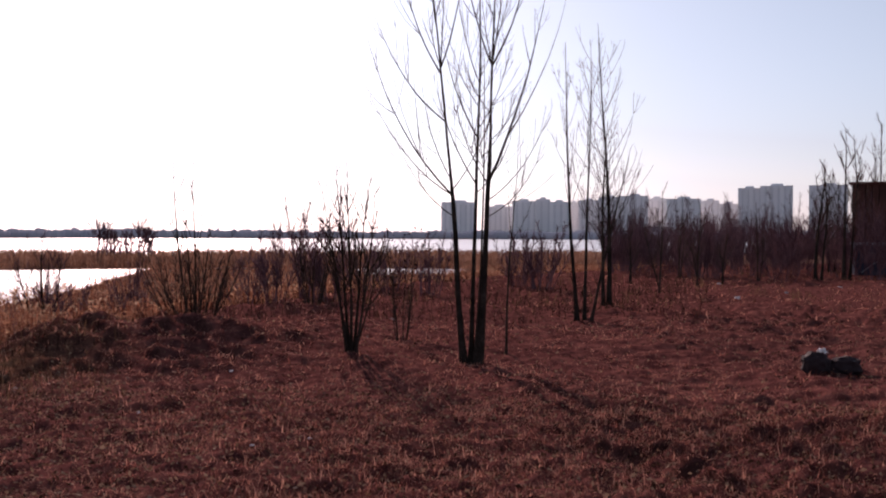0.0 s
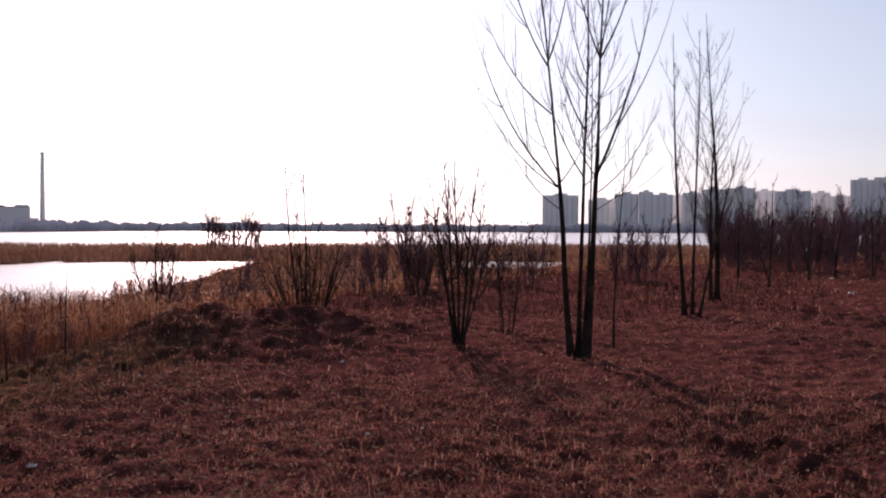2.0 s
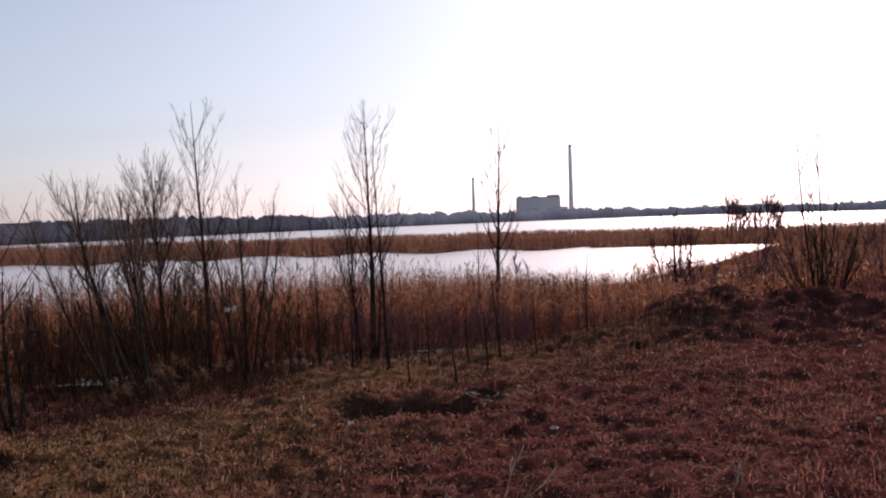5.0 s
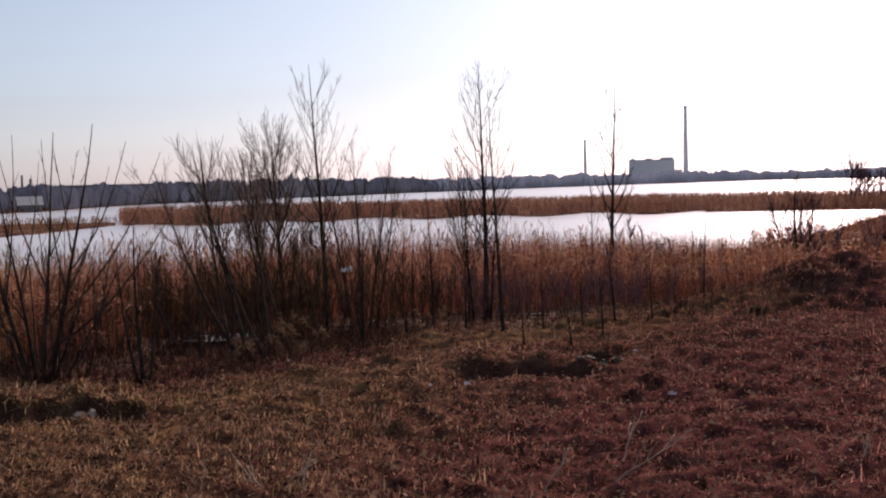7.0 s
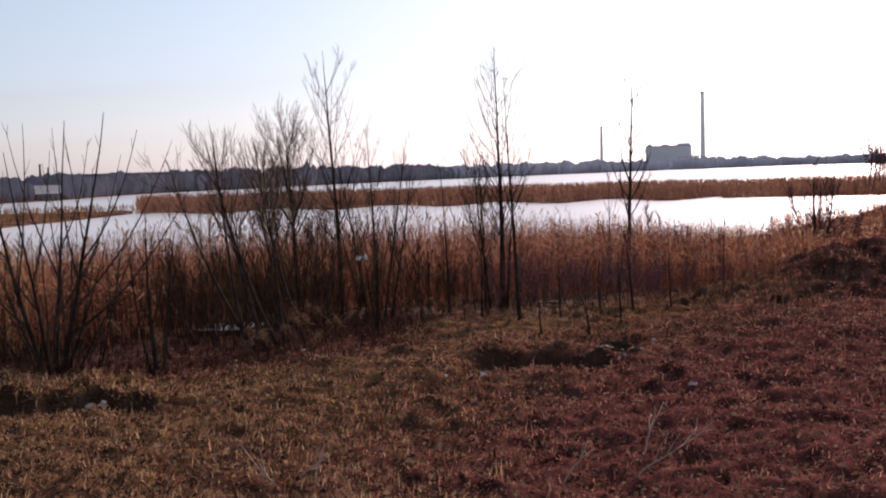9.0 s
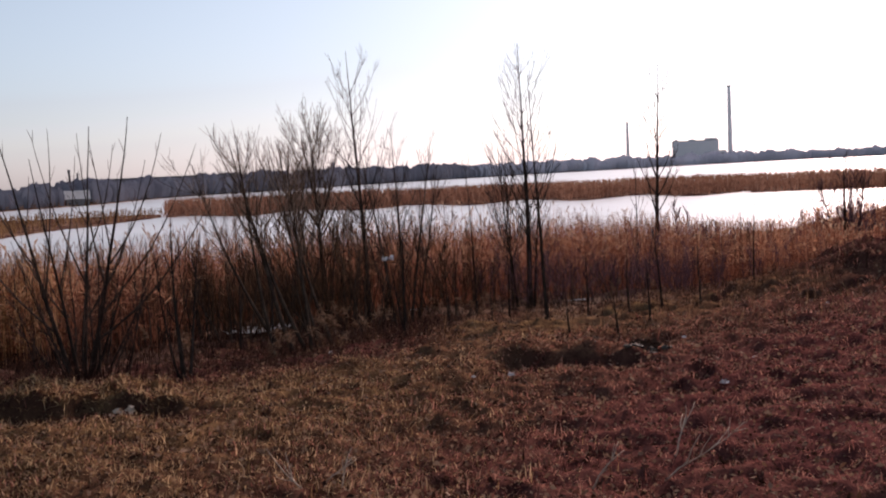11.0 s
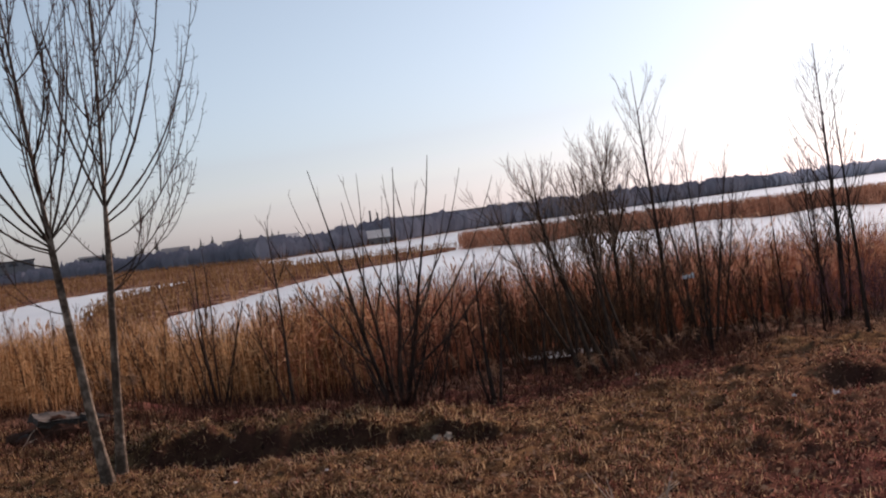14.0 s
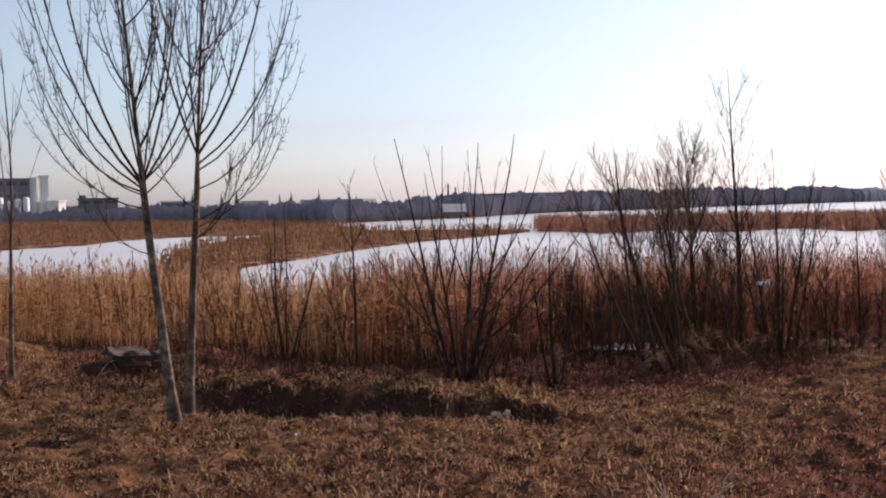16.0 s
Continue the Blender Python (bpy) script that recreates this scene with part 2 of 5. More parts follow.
def polar(x, y):
    """x and y in the world -> bearing and distance on the plan."""
    d = np.hypot(x, y) / REACH + 1e-6
    a = np.degrees(np.arctan2(-x, y))
    b = 46.58 + (a - 46.58) / np.where(a < 46.58, 0.8625, 0.88)
    return b, d
# bearing -> distance of the grass shelf's edge, and of the reed bed's outer edge
RIM = [(-180, 60), (-30, 60), (-16, 52), (-10, 42), (0, 31), (8, 24), (14, 19), (20, 16.5), (24, 14), (27, 11.5), (32, 9.8), (40, 8.6), (47, 8.3), (53, 7.7), (64, 7.3), (70, 7.4), (77, 7.7), (84, 8.3), (90, 9.5), (100, 11), (115, 14), (140, 40), (180, 60)]
REED = [(-180, 400), (-30, 400), (-12, 140), (-2, 130), (0, 106), (5, 106), (7, 130), (14, 135), (18, 126), (19.5, 108), (22, 82), (27, 62), (35, 50), (42, 43), (50, 38.5), (56, 37), (60, 34.5), (68, 31), (77, 29), (82, 33), (86, 38), (91, 43), (98, 47), (120, 60), (150, 400), (180, 400)]
SHORE = [(-180, 900), (-30, 900), (0, 1020), (26, 1020), (32, 830), (38, 690), (45, 545), (52, 440), (59, 350), (63, 328), (66, 300), (70, 243), (78, 208), (88, 285), (98, 330), (120, 330), (180, 900)]
WATER = -3.0
def marsh(b, d):
    """1 on low reedy land, 0 on the open lake."""
    near = 1 - smooth(-2.5, 2.5, d - table(b, REED))
    edge = 122 + 5 * np.sin(b * 0.9) * (b > 30)
    strip = smooth(-2, 2, d - edge) * (1 - smooth(-6, 6, d - 188 - 8 * np.sin(b * .6))) * (1 - smooth(65.2, 66.6, b)) * smooth(-14, -8, b)
    lo = table(b, [(66, 128), (70, 110), (72, 106), (76, 91), (80, 76), (84.4, 66)])
    spit = table(b, [(82.5, 139), (84.4, 126), (86, 112), (88, 95), (89.5, 62), (91, 43), (120, 40)])
    hi = np.where(b > 82.5, spit, table(b, [(66, 145), (76, 152), (78, 200), (80, 245), (82.5, 250)]))
    left = smooth(-2, 2, d - lo) * (1 - smooth(-4, 4, d - hi)) * smooth(65.2, 66.4, b) * (b <= 84.4)
    tongue = (b > 84.4) * (b < 110) * (1 - smooth(-2, 2, d - spit))
    beyond = smooth(-2, 2, d - table(b, [(82.5, 140), (88, 137), (91, 131), (93, 118), (98, 110), (110, 105)])) * (b > 82.5) * (1 - smooth(-5, 5, d - 330))
    far = smooth(-4, 4, d - table(b, SHORE))
    return np.maximum.reduce([near, strip, left, tongue, beyond, far])
def ridge(b):
    """The cut earth bank along the shelf: its foot's distance, and how much of it is there."""
    return 6.62 + 0.036 * (b - 65.5) + 0.05 * np.sin(b * .9) + 0.03 * np.sin(b * 2.7), smooth(63.5, 67, b) * (1 - smooth(88.5, 90.5, b))
def scarp(b):
    """A shorter cut in the turf."""
    return 7.35 + 0.12 * np.sin(b * .5), smooth(36.2, 38.0, b) * (1 - smooth(45, 48, b))
def bare(b, d):
    """Where no turf grows: the cut faces and the trodden earth at their feet."""
    out = 0
    for (r, win), foot in ((ridge(b), .22), (scarp(b), .3)):
        ragged = np.clip(0.85 + 0.35 * np.sin(b * 2.1) * np.sin(b * 5.3 + d * 9) + 0.25 * np.sin(b * 9.7 + d * 4), 0.2, 1)
        out = np.maximum(out, ragged * win * smooth(r - foot - .15, r - foot + .1, d) * (1 - smooth(r - .02, r + .09, d)))
    return out
def relief(x, y):
    """Land without its small bumps."""
    b, d = polar(x, y)
    x, y = -d * np.sin(np.radians(b)), d * np.cos(np.radians(b))
    u = d - table(b, RIM)
    fall = table(b, [(-16, 2.2), (0, 1.5), (20, 1.1), (30, 1), (180, 1)])
    z = table(u / fall, [(-2, 0), (0, -0.03), (2, -0.22), (6, -0.68), (10, -1.12), (14, -1.75), (18, -2.45), (21, -2.75), (24, -2.85)])
    z = np.where(b < -16, z * smooth(-30, -16, b), z)
    far = table(b, SHORE)
    z = z + smooth(0, 60, d - far) * 1.6
    m = marsh(b, d)
    z = np.where(z < -2.3, np.minimum(z, -2.3) * m + (1 - m) * -3.6, z)
    # mound, ridge along the shelf, smaller heaps
    def heap(cx, cy, rx, ry, h, turn=0.0):
        c, s = np.cos(np.radians(turn)), np.sin(np.radians(turn))
        p, q = (x - cx) * c + (y - cy) * s, -(x - cx) * s + (y - cy) * c
        return h * np.exp(-((p / rx) ** 2 + (q / ry) ** 2))
    z = z + heap(-4.6, 12.1, 1.7, 1.3, .48, 20) + heap(-2.65, 13.0, 1.3, 0.8, .28, 10)
    r, win = ridge(b)
    z = z + table(b, [(64, .03), (68, .11), (75, .17), (85, .19), (90, .15)]) * (0.8 + 0.3 * np.sin(b * 1.9) * np.sin(b * .73) + 0.08 * np.sin(b * 6.1)) * smooth(r, r + .14, d) * (1 - smooth(r + .25, r + 1.6, d)) * win
    z = z - .04 * smooth(r - .9, r - .2, d) * (1 - smooth(r - .05, r + .1, d)) * win
    r, win = scarp(b)
    z = z + .06 * smooth(r, r + .16, d) * (1 - smooth(r + .3, r + 1.3, d)) * win - .05 * smooth(r - .5, r - .2, d) * (1 - smooth(r - .05, r + .1, d)) * win
    z = z + heap(3.5, 5.5, 1.2, 1.7, .5) + heap(-11.7, -2.2, 0.8, 0.6, .32) + heap(-9.9, 0.35, .7, .5, .16)
    return z


LATTICE = np.random.default_rng(5).random((256, 256))


def value_noise(x, y, size, shift=0):
    u, v = x / size + 37.3 * shift, y / size + 11.9 * shift
    i, j = np.floor(u).astype(int), np.floor(v).astype(int)
    f, g = u - i, v - j
    f, g = f * f * (3 - 2 * f), g * g * (3 - 2 * g)
    a, b = LATTICE[i % 256, j % 256], LATTICE[(i + 1) % 256, j % 256]
    c, e = LATTICE[i % 256, (j + 1) % 256], LATTICE[(i + 1) % 256, (j + 1) % 256]
    return (a * (1 - f) + b * f) * (1 - g) + (c * (1 - f) + e * f) * g


def ground(x, y):
    x, y = np.asarray(x, float), np.asarray(y, float)
    b, d = polar(x, y)
    z = relief(x, y)
    rough = value_noise(x, y, 9.0, 4)
    bumps = 0.17 * (value_noise(x, y, 1.9, 1) - 0.5) + (0.03 + 0.08 * rough) * (value_noise(x, y, 0.55, 2) - 0.5) + (0.05 + 0.11 * rough) * (value_noise(x, y, 0.17, 3) - 0.5) + (0.03 + 0.05 * rough) * (value_noise(x, y, 0.09, 16) - 0.5)
    rough = np.clip(rough + 0.5 * np.exp(-((x - 2.2) / 3.5) ** 2 - ((y - 8.5) / 3.0) ** 2) + 0.6 * np.exp(-((x + 6.1) / 2.4) ** 2 - ((y - 13.6) / 2.2) ** 2), 0, 1)
    rough = rough * (1 - 0.8 * smooth(28, 60, b) * smooth(120, 100, b))
    calm = 1 - 0.25 * smooth(40, 66, b) * smooth(120, 100, b)
    bumps = bumps + (0.012 + 0.14 * rough) * smooth(0.4, 0.75, 0.65 * value_noise(x, y, 0.27, 8) + 0.35 * value_noise(x + 0.3 * y, y, 0.15, 17)) * (0.35 + 0.65 * value_noise(x, y, 0.1, 14))
    ridges = np.abs(value_noise(x + 0.4 * y, y, 1.3, 6) - 0.5) * 2
    bumps = bumps - 0.13 * (1 - smooth(0.0, 0.16, ridges)) * smooth(0.4, 0.6, rough)
    bumps = bumps * calm * (1 - 0.82 * bare(b, d))
    return z + bumps * smooth(0.5, 2.5, d) * (1 - smooth(40, 90, d)) * smooth(-3.3, -2.4, z)


def at(bearing, d):
    x, y = (float(q) for q in spot(bearing, d))
    return x, y, float(ground(x, y))


def polar_sheet():
    bearings = np.concatenate([np.arange(-22, 100, 0.26), np.arange(100, 338, 2.5)])
    rings = np.concatenate([[0.25, 0.7, 1.2, 1.8, 2.4], np.geomspace(3.0, 23, 270), np.geomspace(23.4, 72, 70), np.geomspace(74, 490, 70), np.geomspace(520, 4800, 24)])
    a, r = np.meshgrid(np.radians(bearings), rings)
    x, y = -r * np.sin(a), r * np.cos(a)
    z = ground(x, y)
    verts = np.stack([x, y, z], -1).reshape(-1, 3)
    nr, nb = x.shape
    i, j = np.meshgrid(np.arange(nr - 1), np.arange(nb), indexing="ij")
    k = (j + 1) % nb
    faces = np.stack([i * nb + j, (i + 1) * nb + j, (i + 1) * nb + k, i * nb + k], -1).reshape(-1, 4)[:, ::-1]
    verts = np.vstack([verts, [[0, 0, float(ground(0.0, 0.0))]]])
    cap = [[len(verts) - 1, (q + 1) % nb, q] for q in range(nb)]
    return verts, faces.tolist() + cap


v, f = polar_sheet()
land = mesh_object("ground", v, f, MEADOW, smooth_faces=True)
cut = land.data.attributes.new("cut_earth", "FLOAT", "POINT")
cut.data.foreach_set("value", bare(*polar(v[:, 0], v[:, 1])).astype(np.float32))
pale = land.data.attributes.new("pale_turf", "FLOAT", "POINT")
# Olive replaces the veil-reddened ground away from the sun.
drift = -0.94 * v[:, 0] - 0.34 * v[:, 1] + 2.2 * (value_noise(v[:, 0], v[:, 1], 1.6, 15) - 0.5)
bearing_v, reach_v = polar(v[:, 0], v[:, 1])
pale.data.foreach_set("value", ((1 - 0.9 * smooth(0.0, 0.9, reach_v - table(bearing_v, RIM)) * smooth(48, 54, bearing_v) * smooth(98, 92, bearing_v)) * smooth(0.8, 5.0, drift) * smooth(22, 13, np.hypot(v[:, 0], v[:, 1])) * (0.72 + 0.28 * smooth(5.5, 7.4, np.hypot(v[:, 0], v[:, 1]) + 1.6 * (value_noise(v[:, 0], v[:, 1], 0.9, 22) - 0.5)))).astype(np.float32))
tagged(land, "uneven meadow of matted dry brown grass sloping to the lake", "ground", kind="structure")


def lake():
    bm = bmesh.new()
    bmesh.ops.create_circle(bm, cap_ends=True, segments=96, radius=1500)
    for q in bm.verts:
        q.co.z = WATER
    me = bpy.data.meshes.new("lake")
    bm.to_mesh(me)
    bm.free()
    me.materials.append(ICE)
    return tagged(new("water", me), "wide lake under pale grey-white melting ice", "lake", kind="structure")


lake()


# ---- blades: grass, weeds and reeds ----
def blades(name, x, y, length, width, lean, rng, mat, label, category, bend=0.5, heading=None):
    """One bent blade for each place: a quad and a tip."""
    n = len(x)
    z = ground(x, y) - 0.02
    a = rng.random(n) * 2 * np.pi if heading is None else heading
    t = np.radians(lean)
    dx, dy = np.cos(a), np.sin(a)
    sx, sy = -dy * width / 2, dx * width / 2
    out1, up1 = np.sin(t) * length * 0.55, np.cos(t) * length * 0.55
    t2 = t + bend * rng.random(n)
    out2, up2 = out1 + np.sin(t2) * length * 0.45, up1 + np.cos(t2) * length * 0.45
    p = np.empty((n, 5, 3))
    p[:, 0] = np.stack([x - sx, y - sy, z], 1)
    p[:, 1] = np.stack([x + sx, y + sy, z], 1)
    p[:, 2] = np.stack([x + dx * out1 + sx * .8, y + dy * out1 + sy * .8, z + up1], 1)
    p[:, 3] = np.stack([x + dx * out1 - sx * .8, y + dy * out1 - sy * .8, z + up1], 1)
    p[:, 4] = np.stack([x + dx * out2, y + dy * out2, z + up2], 1)
    i = np.arange(n)[:, None] * 5
    quads = (i + np.array([0, 1, 2, 3])).tolist()
    tips = (i + np.array([3, 2, 4])).tolist()
    ob = mesh_object(name, p.reshape(-1, 3), quads + tips, mat)
    return tagged(ob, label, category, kind="stuff")


def scatter(rng, count, b0, b1, d0, d1, power=2.0):
    b = rng.uniform(b0, b1, count)
    d = (d0 ** power + rng.random(count) * (d1 ** power - d0 ** power)) ** (1 / power)
    return spot(b, d)


def turf(name, seed, tufts, per, b0, b1, d0, d1, spread, length, width, power, mat=None, label="matted dry straw-brown grass in low tussocks", flat=52, fade=0.01, fade_end=0.01, low=False):
    rng = np.random.default_rng(seed)
    x, y = scatter(rng, tufts, b0, b1, d0, d1, power)
    b, d = polar(x, y)
    thick = value_noise(x, y, 0.27, 8) * 0.4 + value_noise(x, y, 0.13, 18) * 0.2 + value_noise(x, y, 0.8, 19) * 0.3 + value_noise(x, y, 2.6, 9) * 0.3
    keep = (rng.random(tufts) < smooth(0.3, 0.66, thick)) & (bare(b, d) < 0.35 + 0.6 * rng.random(tufts) ** 3) & (relief(x, y) > -1.9)
    over = d - table(b, RIM)
    keep &= (rng.random(tufts) > 0.97 * smooth(0.1, 1.3, over)) | (b < 24) | low
    keep &= rng.random(tufts) < smooth(b0, b0 + fade, b) * (1 - smooth(b1 - fade_end, b1, b))
    x, y, thick = x[keep], y[keep], thick[keep]
    size = rng.uniform(0.6, 1.35, len(x)) * (0.55 + 0.7 * thick)
    way = rng.random(len(x)) * 2 * np.pi
    x, y, size, way = np.repeat(x, per), np.repeat(y, per), np.repeat(size, per), np.repeat(way, per)
    n = len(x)
    x, y = x + rng.normal(0, spread, n), y + rng.normal(0, spread, n)
    ln = length * size * rng.uniform(0.5, 1.25, n)
    blades(name, x, y, ln, width * rng.uniform(0.6, 1.3, n), np.abs(rng.normal(flat, 20, n)).clip(3, 88), rng, mat or GRASS, label, "grass", 0.7, way + rng.normal(0, 0.9, n))


turf("dry_grass", 11, 34000, 9, -31, 70, 3.4, 9.0, 0.04, 0.062, 0.0062, 1.4, flat=70, fade_end=60)
turf("dry_grass", 12, 24000, 7, -31, 108, 8.6, 17.0, 0.065, 0.10, 0.010, 1.6, flat=68)
turf("dry_grass", 13, 12000, 6, -31, 30, 16.0, 62.0, 0.14, 0.10, 0.022, 1.2, flat=54)
turf("dry_grass", 10, 2200, 7, -180, 180, 0.25, 3.6, 0.04, 0.11, 0.007, 1.6)
turf("dry_grass", 9, 2500, 6, 108, 330, 3.4, 14.0, 0.06, 0.13, 0.012, 1.6)
turf("pale_grass", 15, 11000, 9, 66, 108, 3.4, 10.5, 0.045, 0.07, 0.0062, 1.4, STRAW, "paler olive-straw grass matted on the shelf", 66)
turf("pale_grass", 16, 20000, 9, 36, 108, 3.4, 9.6, 0.045, 0.07, 0.0062, 1.4, STRAW, "paler olive-straw grass matted on the shelf", 66, 60)
turf("standing_grass", 26, 17000, 10, 38, 108, 3.5, 11.2, 0.05, 0.075, 0.0052, 1.5, STRAW, "tufts of standing pale olive grass on the shelf", 52, 26)
turf("standing_grass", 27, 12000, 9, 24, 108, 3.5, 11.8, 0.05, 0.07, 0.0055, 1.5, GRASS, "tufts of standing brown grass on the shelf", 52, 20)
turf("dark_grass", 28, 8000, 9, 38, 108, 3.5, 10.8, 0.06, 0.07, 0.007, 1.5, BRUSH, "dark grass blades scattered through the turf", 50, 20)
turf("tussock", 29, 2600, 26, -31, 24, 3.8, 8.6, 0.06, 0.10, 0.0055, 1.4, GRASS, "lumpy tussocks of dry brown grass", 52, fade_end=14)
turf("tussock", 17, 1700, 26, -31, 46, 4.4, 14.0, 0.05, 0.095, 0.006, 1.3, GRASS, "lumpy tussocks of dry brown grass", 66)
turf("dry_weeds", 14, 2200, 7, 20, 108, 8.8, 19.0, 0.14, 0.22, 0.007, 1.5, WEED, "thin dry brown weeds on the bank", 40, low=True)
turf("bank_grass", 8, 3500, 7, 20, 66, 8.4, 17.0, 0.09, 0.12, 0.008, 1.5, LEAF, "dead grass and chaff trodden flat on the bank", 66, low=True)
turf("dry_weeds", 15, 800, 6, -31, 26, 19.0, 46.0, 0.12, 0.28, 0.014, 1.3, WEED, "tall thin dry brown weeds", 16)
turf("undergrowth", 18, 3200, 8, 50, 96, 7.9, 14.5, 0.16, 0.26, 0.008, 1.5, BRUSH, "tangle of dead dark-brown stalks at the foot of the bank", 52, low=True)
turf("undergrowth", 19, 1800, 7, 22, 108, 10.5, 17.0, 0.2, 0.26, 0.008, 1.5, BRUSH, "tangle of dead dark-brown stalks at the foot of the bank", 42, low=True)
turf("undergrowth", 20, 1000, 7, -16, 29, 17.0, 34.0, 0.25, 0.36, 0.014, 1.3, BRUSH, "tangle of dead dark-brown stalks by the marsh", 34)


def leaf_litter(seed, count, d0, d1, size):
    """Fallen leaves and chaff lying at all angles in the turf."""
    rng = np.random.default_rng(seed)
    x, y = scatter(rng, count, -31, 108, d0, d1, 1.5)
    k = (relief(x, y) > -1.2) & (bare(*polar(x, y)) < rng.random(count) + 0.3)
    x, y = x[k], y[k]
    n = len(x)
    z = ground(x, y) + rng.uniform(0.0, 0.04, n)
    u = rng.normal(0, 1, (n, 3)) * [1, 1, 0.5]
    v = rng.normal(0, 1, (n, 3)) * [1, 1, 0.5]
    u /= np.linalg.norm(u, axis=1)[:, None]
    v -= u * (u * v).sum(1)[:, None]
    v /= np.linalg.norm(v, axis=1)[:, None]
    s = size * rng.uniform(0.4, 1.3, n)[:, None]
    c = np.stack([x, y, z], 1)
    p = np.stack([c - u * s, c - v * s * .5, c + u * s, c + v * s * .5 + [0, 0, 0.006]], 1)
    i = np.arange(n)[:, None] * 4
    ob = mesh_object("leaf_litter", p.reshape(-1, 3), (i + np.array([0, 1, 2, 3])).tolist(), LEAF)
    tagged(ob, "scattered brown and straw-pale fallen leaves", "leaf litter", kind="stuff")


leaf_litter(17, 42000, 3.4, 9.5, 0.015)
leaf_litter(18, 16000, 9.0, 18.0, 0.022)
leaf_litter(19, 9000, 3.4, 9.0, 0.024)


def reed_height(b, d):
    u = d - table(b, RIM)
    return table(b, [(-15, 0.8), (10, 0.95), (22, 0.95), (25, 1.05), (28, 1.5), (34, 1.85), (40, 2.05), (47, 2.3), (62, 2.3), (70, 2.0), (80, 1.75), (86, 1.6), (91, 1.8), (100, 1.9)]) * np.minimum(0.62 + 0.02 * u, 1.0)


def reeds(name, seed, count, b0, b1, d0, d1, start, width, power, label, tall=None, plume=1.0, mat=None):
    """Stems with two leaves and a feathery head each."""
    rng = np.random.default_rng(seed)
    x, y = scatter(rng, count, b0, b1, d0, d1, power)
    b, d = polar(x, y)
    patch = value_noise(x, y, 4.0, 12) * 0.6 + value_noise(x, y, 1.3, 13) * 0.4
    keep = (marsh(b, d) > 0.6) & (d - table(b, RIM) > table(b, start) + 3 * (patch - 0.5)) & (rng.random(count) < smooth(0.1, 0.45, patch))
    x, y, b, d, patch = (q[keep] for q in (x, y, b, d, patch))
    n = len(x)
    h = reed_height(b, d) * rng.uniform(0.68, 1.06, n) * (0.82 + 0.32 * patch) if tall is None else tall * rng.uniform(0.8, 1.0, n) * (0.9 + 0.12 * patch)
    z = ground(x, y)
    w = width * rng.uniform(0.7, 1.3, n)
    az = rng.random(n) * 2 * np.pi
    lean = np.abs(rng.normal(0, 0.19, n))
    tx, ty = x + np.cos(az) * lean * h, y + np.sin(az) * lean * h
    side = rng.random(n) * np.pi
    cx, cy = np.cos(side), np.sin(side)
    P, F, M, base = [], [], [], 0

    def add(points, faces, m):
        nonlocal base
        k = points.shape[1]
        P.append(points.reshape(-1, 3))
        idx = base + np.arange(len(points))[:, None] * k
        for fc in faces:
            F.extend((idx + np.array(fc)).tolist())
            M.extend([m] * len(points))
        base += points.shape[0] * k

    top = np.stack([tx, ty, z + h], 1)
    foot = np.stack([x, y, z - 0.05], 1)
    off = np.stack([cx * w / 2, cy * w / 2, 0 * w], 1)
    add(np.stack([foot - off, foot + off, top + off * .5, top - off * .5], 1), [(0, 1, 2, 3)], 2)
    for s0, sgn in ((0.35, 1), (0.55, -1), (0.72, 1)):
        s = s0 + rng.uniform(-0.12, 0.12, n)
        p = foot + (top - foot) * s[:, None]
        la = rng.random(n) * 2 * np.pi
        ll = h * rng.uniform(0.16, 0.34, n)
        tip = p + np.stack([np.cos(la) * ll * .75, np.sin(la) * ll * .75, ll * rng.uniform(-0.25, 0.7, n)], 1)
        wv = np.stack([-np.sin(la) * w, np.cos(la) * w, 0.6 * w], 1)
        add(np.stack([p - wv, p + wv, tip], 1), [(0, 1, 2)], 2 if s0 < 0.4 else 0)
    k = rng.random(n) < 0.2 * plume
    pl = 0.07 * h[k] + 0.04
    ax = top[k] + np.stack([np.cos(az[k]) * pl * .5, np.sin(az[k]) * pl * .5, pl * .55], 1)
    e = np.stack([cx[k], cy[k], 0 * cx[k]], 1) * (w[k] * 0.9 + 0.008)[:, None]
    mid = (top[k] + ax) / 2
    add(np.stack([top[k] - [0, 0, 0.05], mid + e, ax, mid - e], 1), [(0, 1, 2, 3)], 1)
    # Stems and lowest leaves get the shaded colour, unless mat is given.
    ob = mesh_object(name, np.vstack(P), F, None, mats=[mat or REEDS, PLUME, mat or SHADED_STEM], index=M)
    return tagged(ob, label, "reeds", kind="stuff")


BANK = [(-20, 8), (0, 7), (14, 5), (22, 3.5), (30, 7.5), (45, 8.5), (56, 8.5), (62, 8.5), (68, 3.0), (90, 2.0), (104, 2.0)]
reeds("reed_bed", 21, 63000, 24, 80, 9, 48, BANK, 0.0075, 1.7, "dense rusty-orange dry reeds with feathery heads on the bank")
reeds("reed_bed", 20, 40000, 73, 108, 9, 48, BANK, 0.0075, 1.7, "dense golden-brown dry reeds with feathery heads on the bank", mat=GOLDEN)
reeds("reed_bed", 22, 26000, -14, 27, 18, 130, BANK, 0.03, 1.1, "dry tan reeds covering the low shore")
reeds("reed_bed", 23, 24000, -14, 66, 119, 185, BANK, 0.10, 0.7, "long low island strip of brown reeds in the lake", 1.9, 0.4, RUSSET)
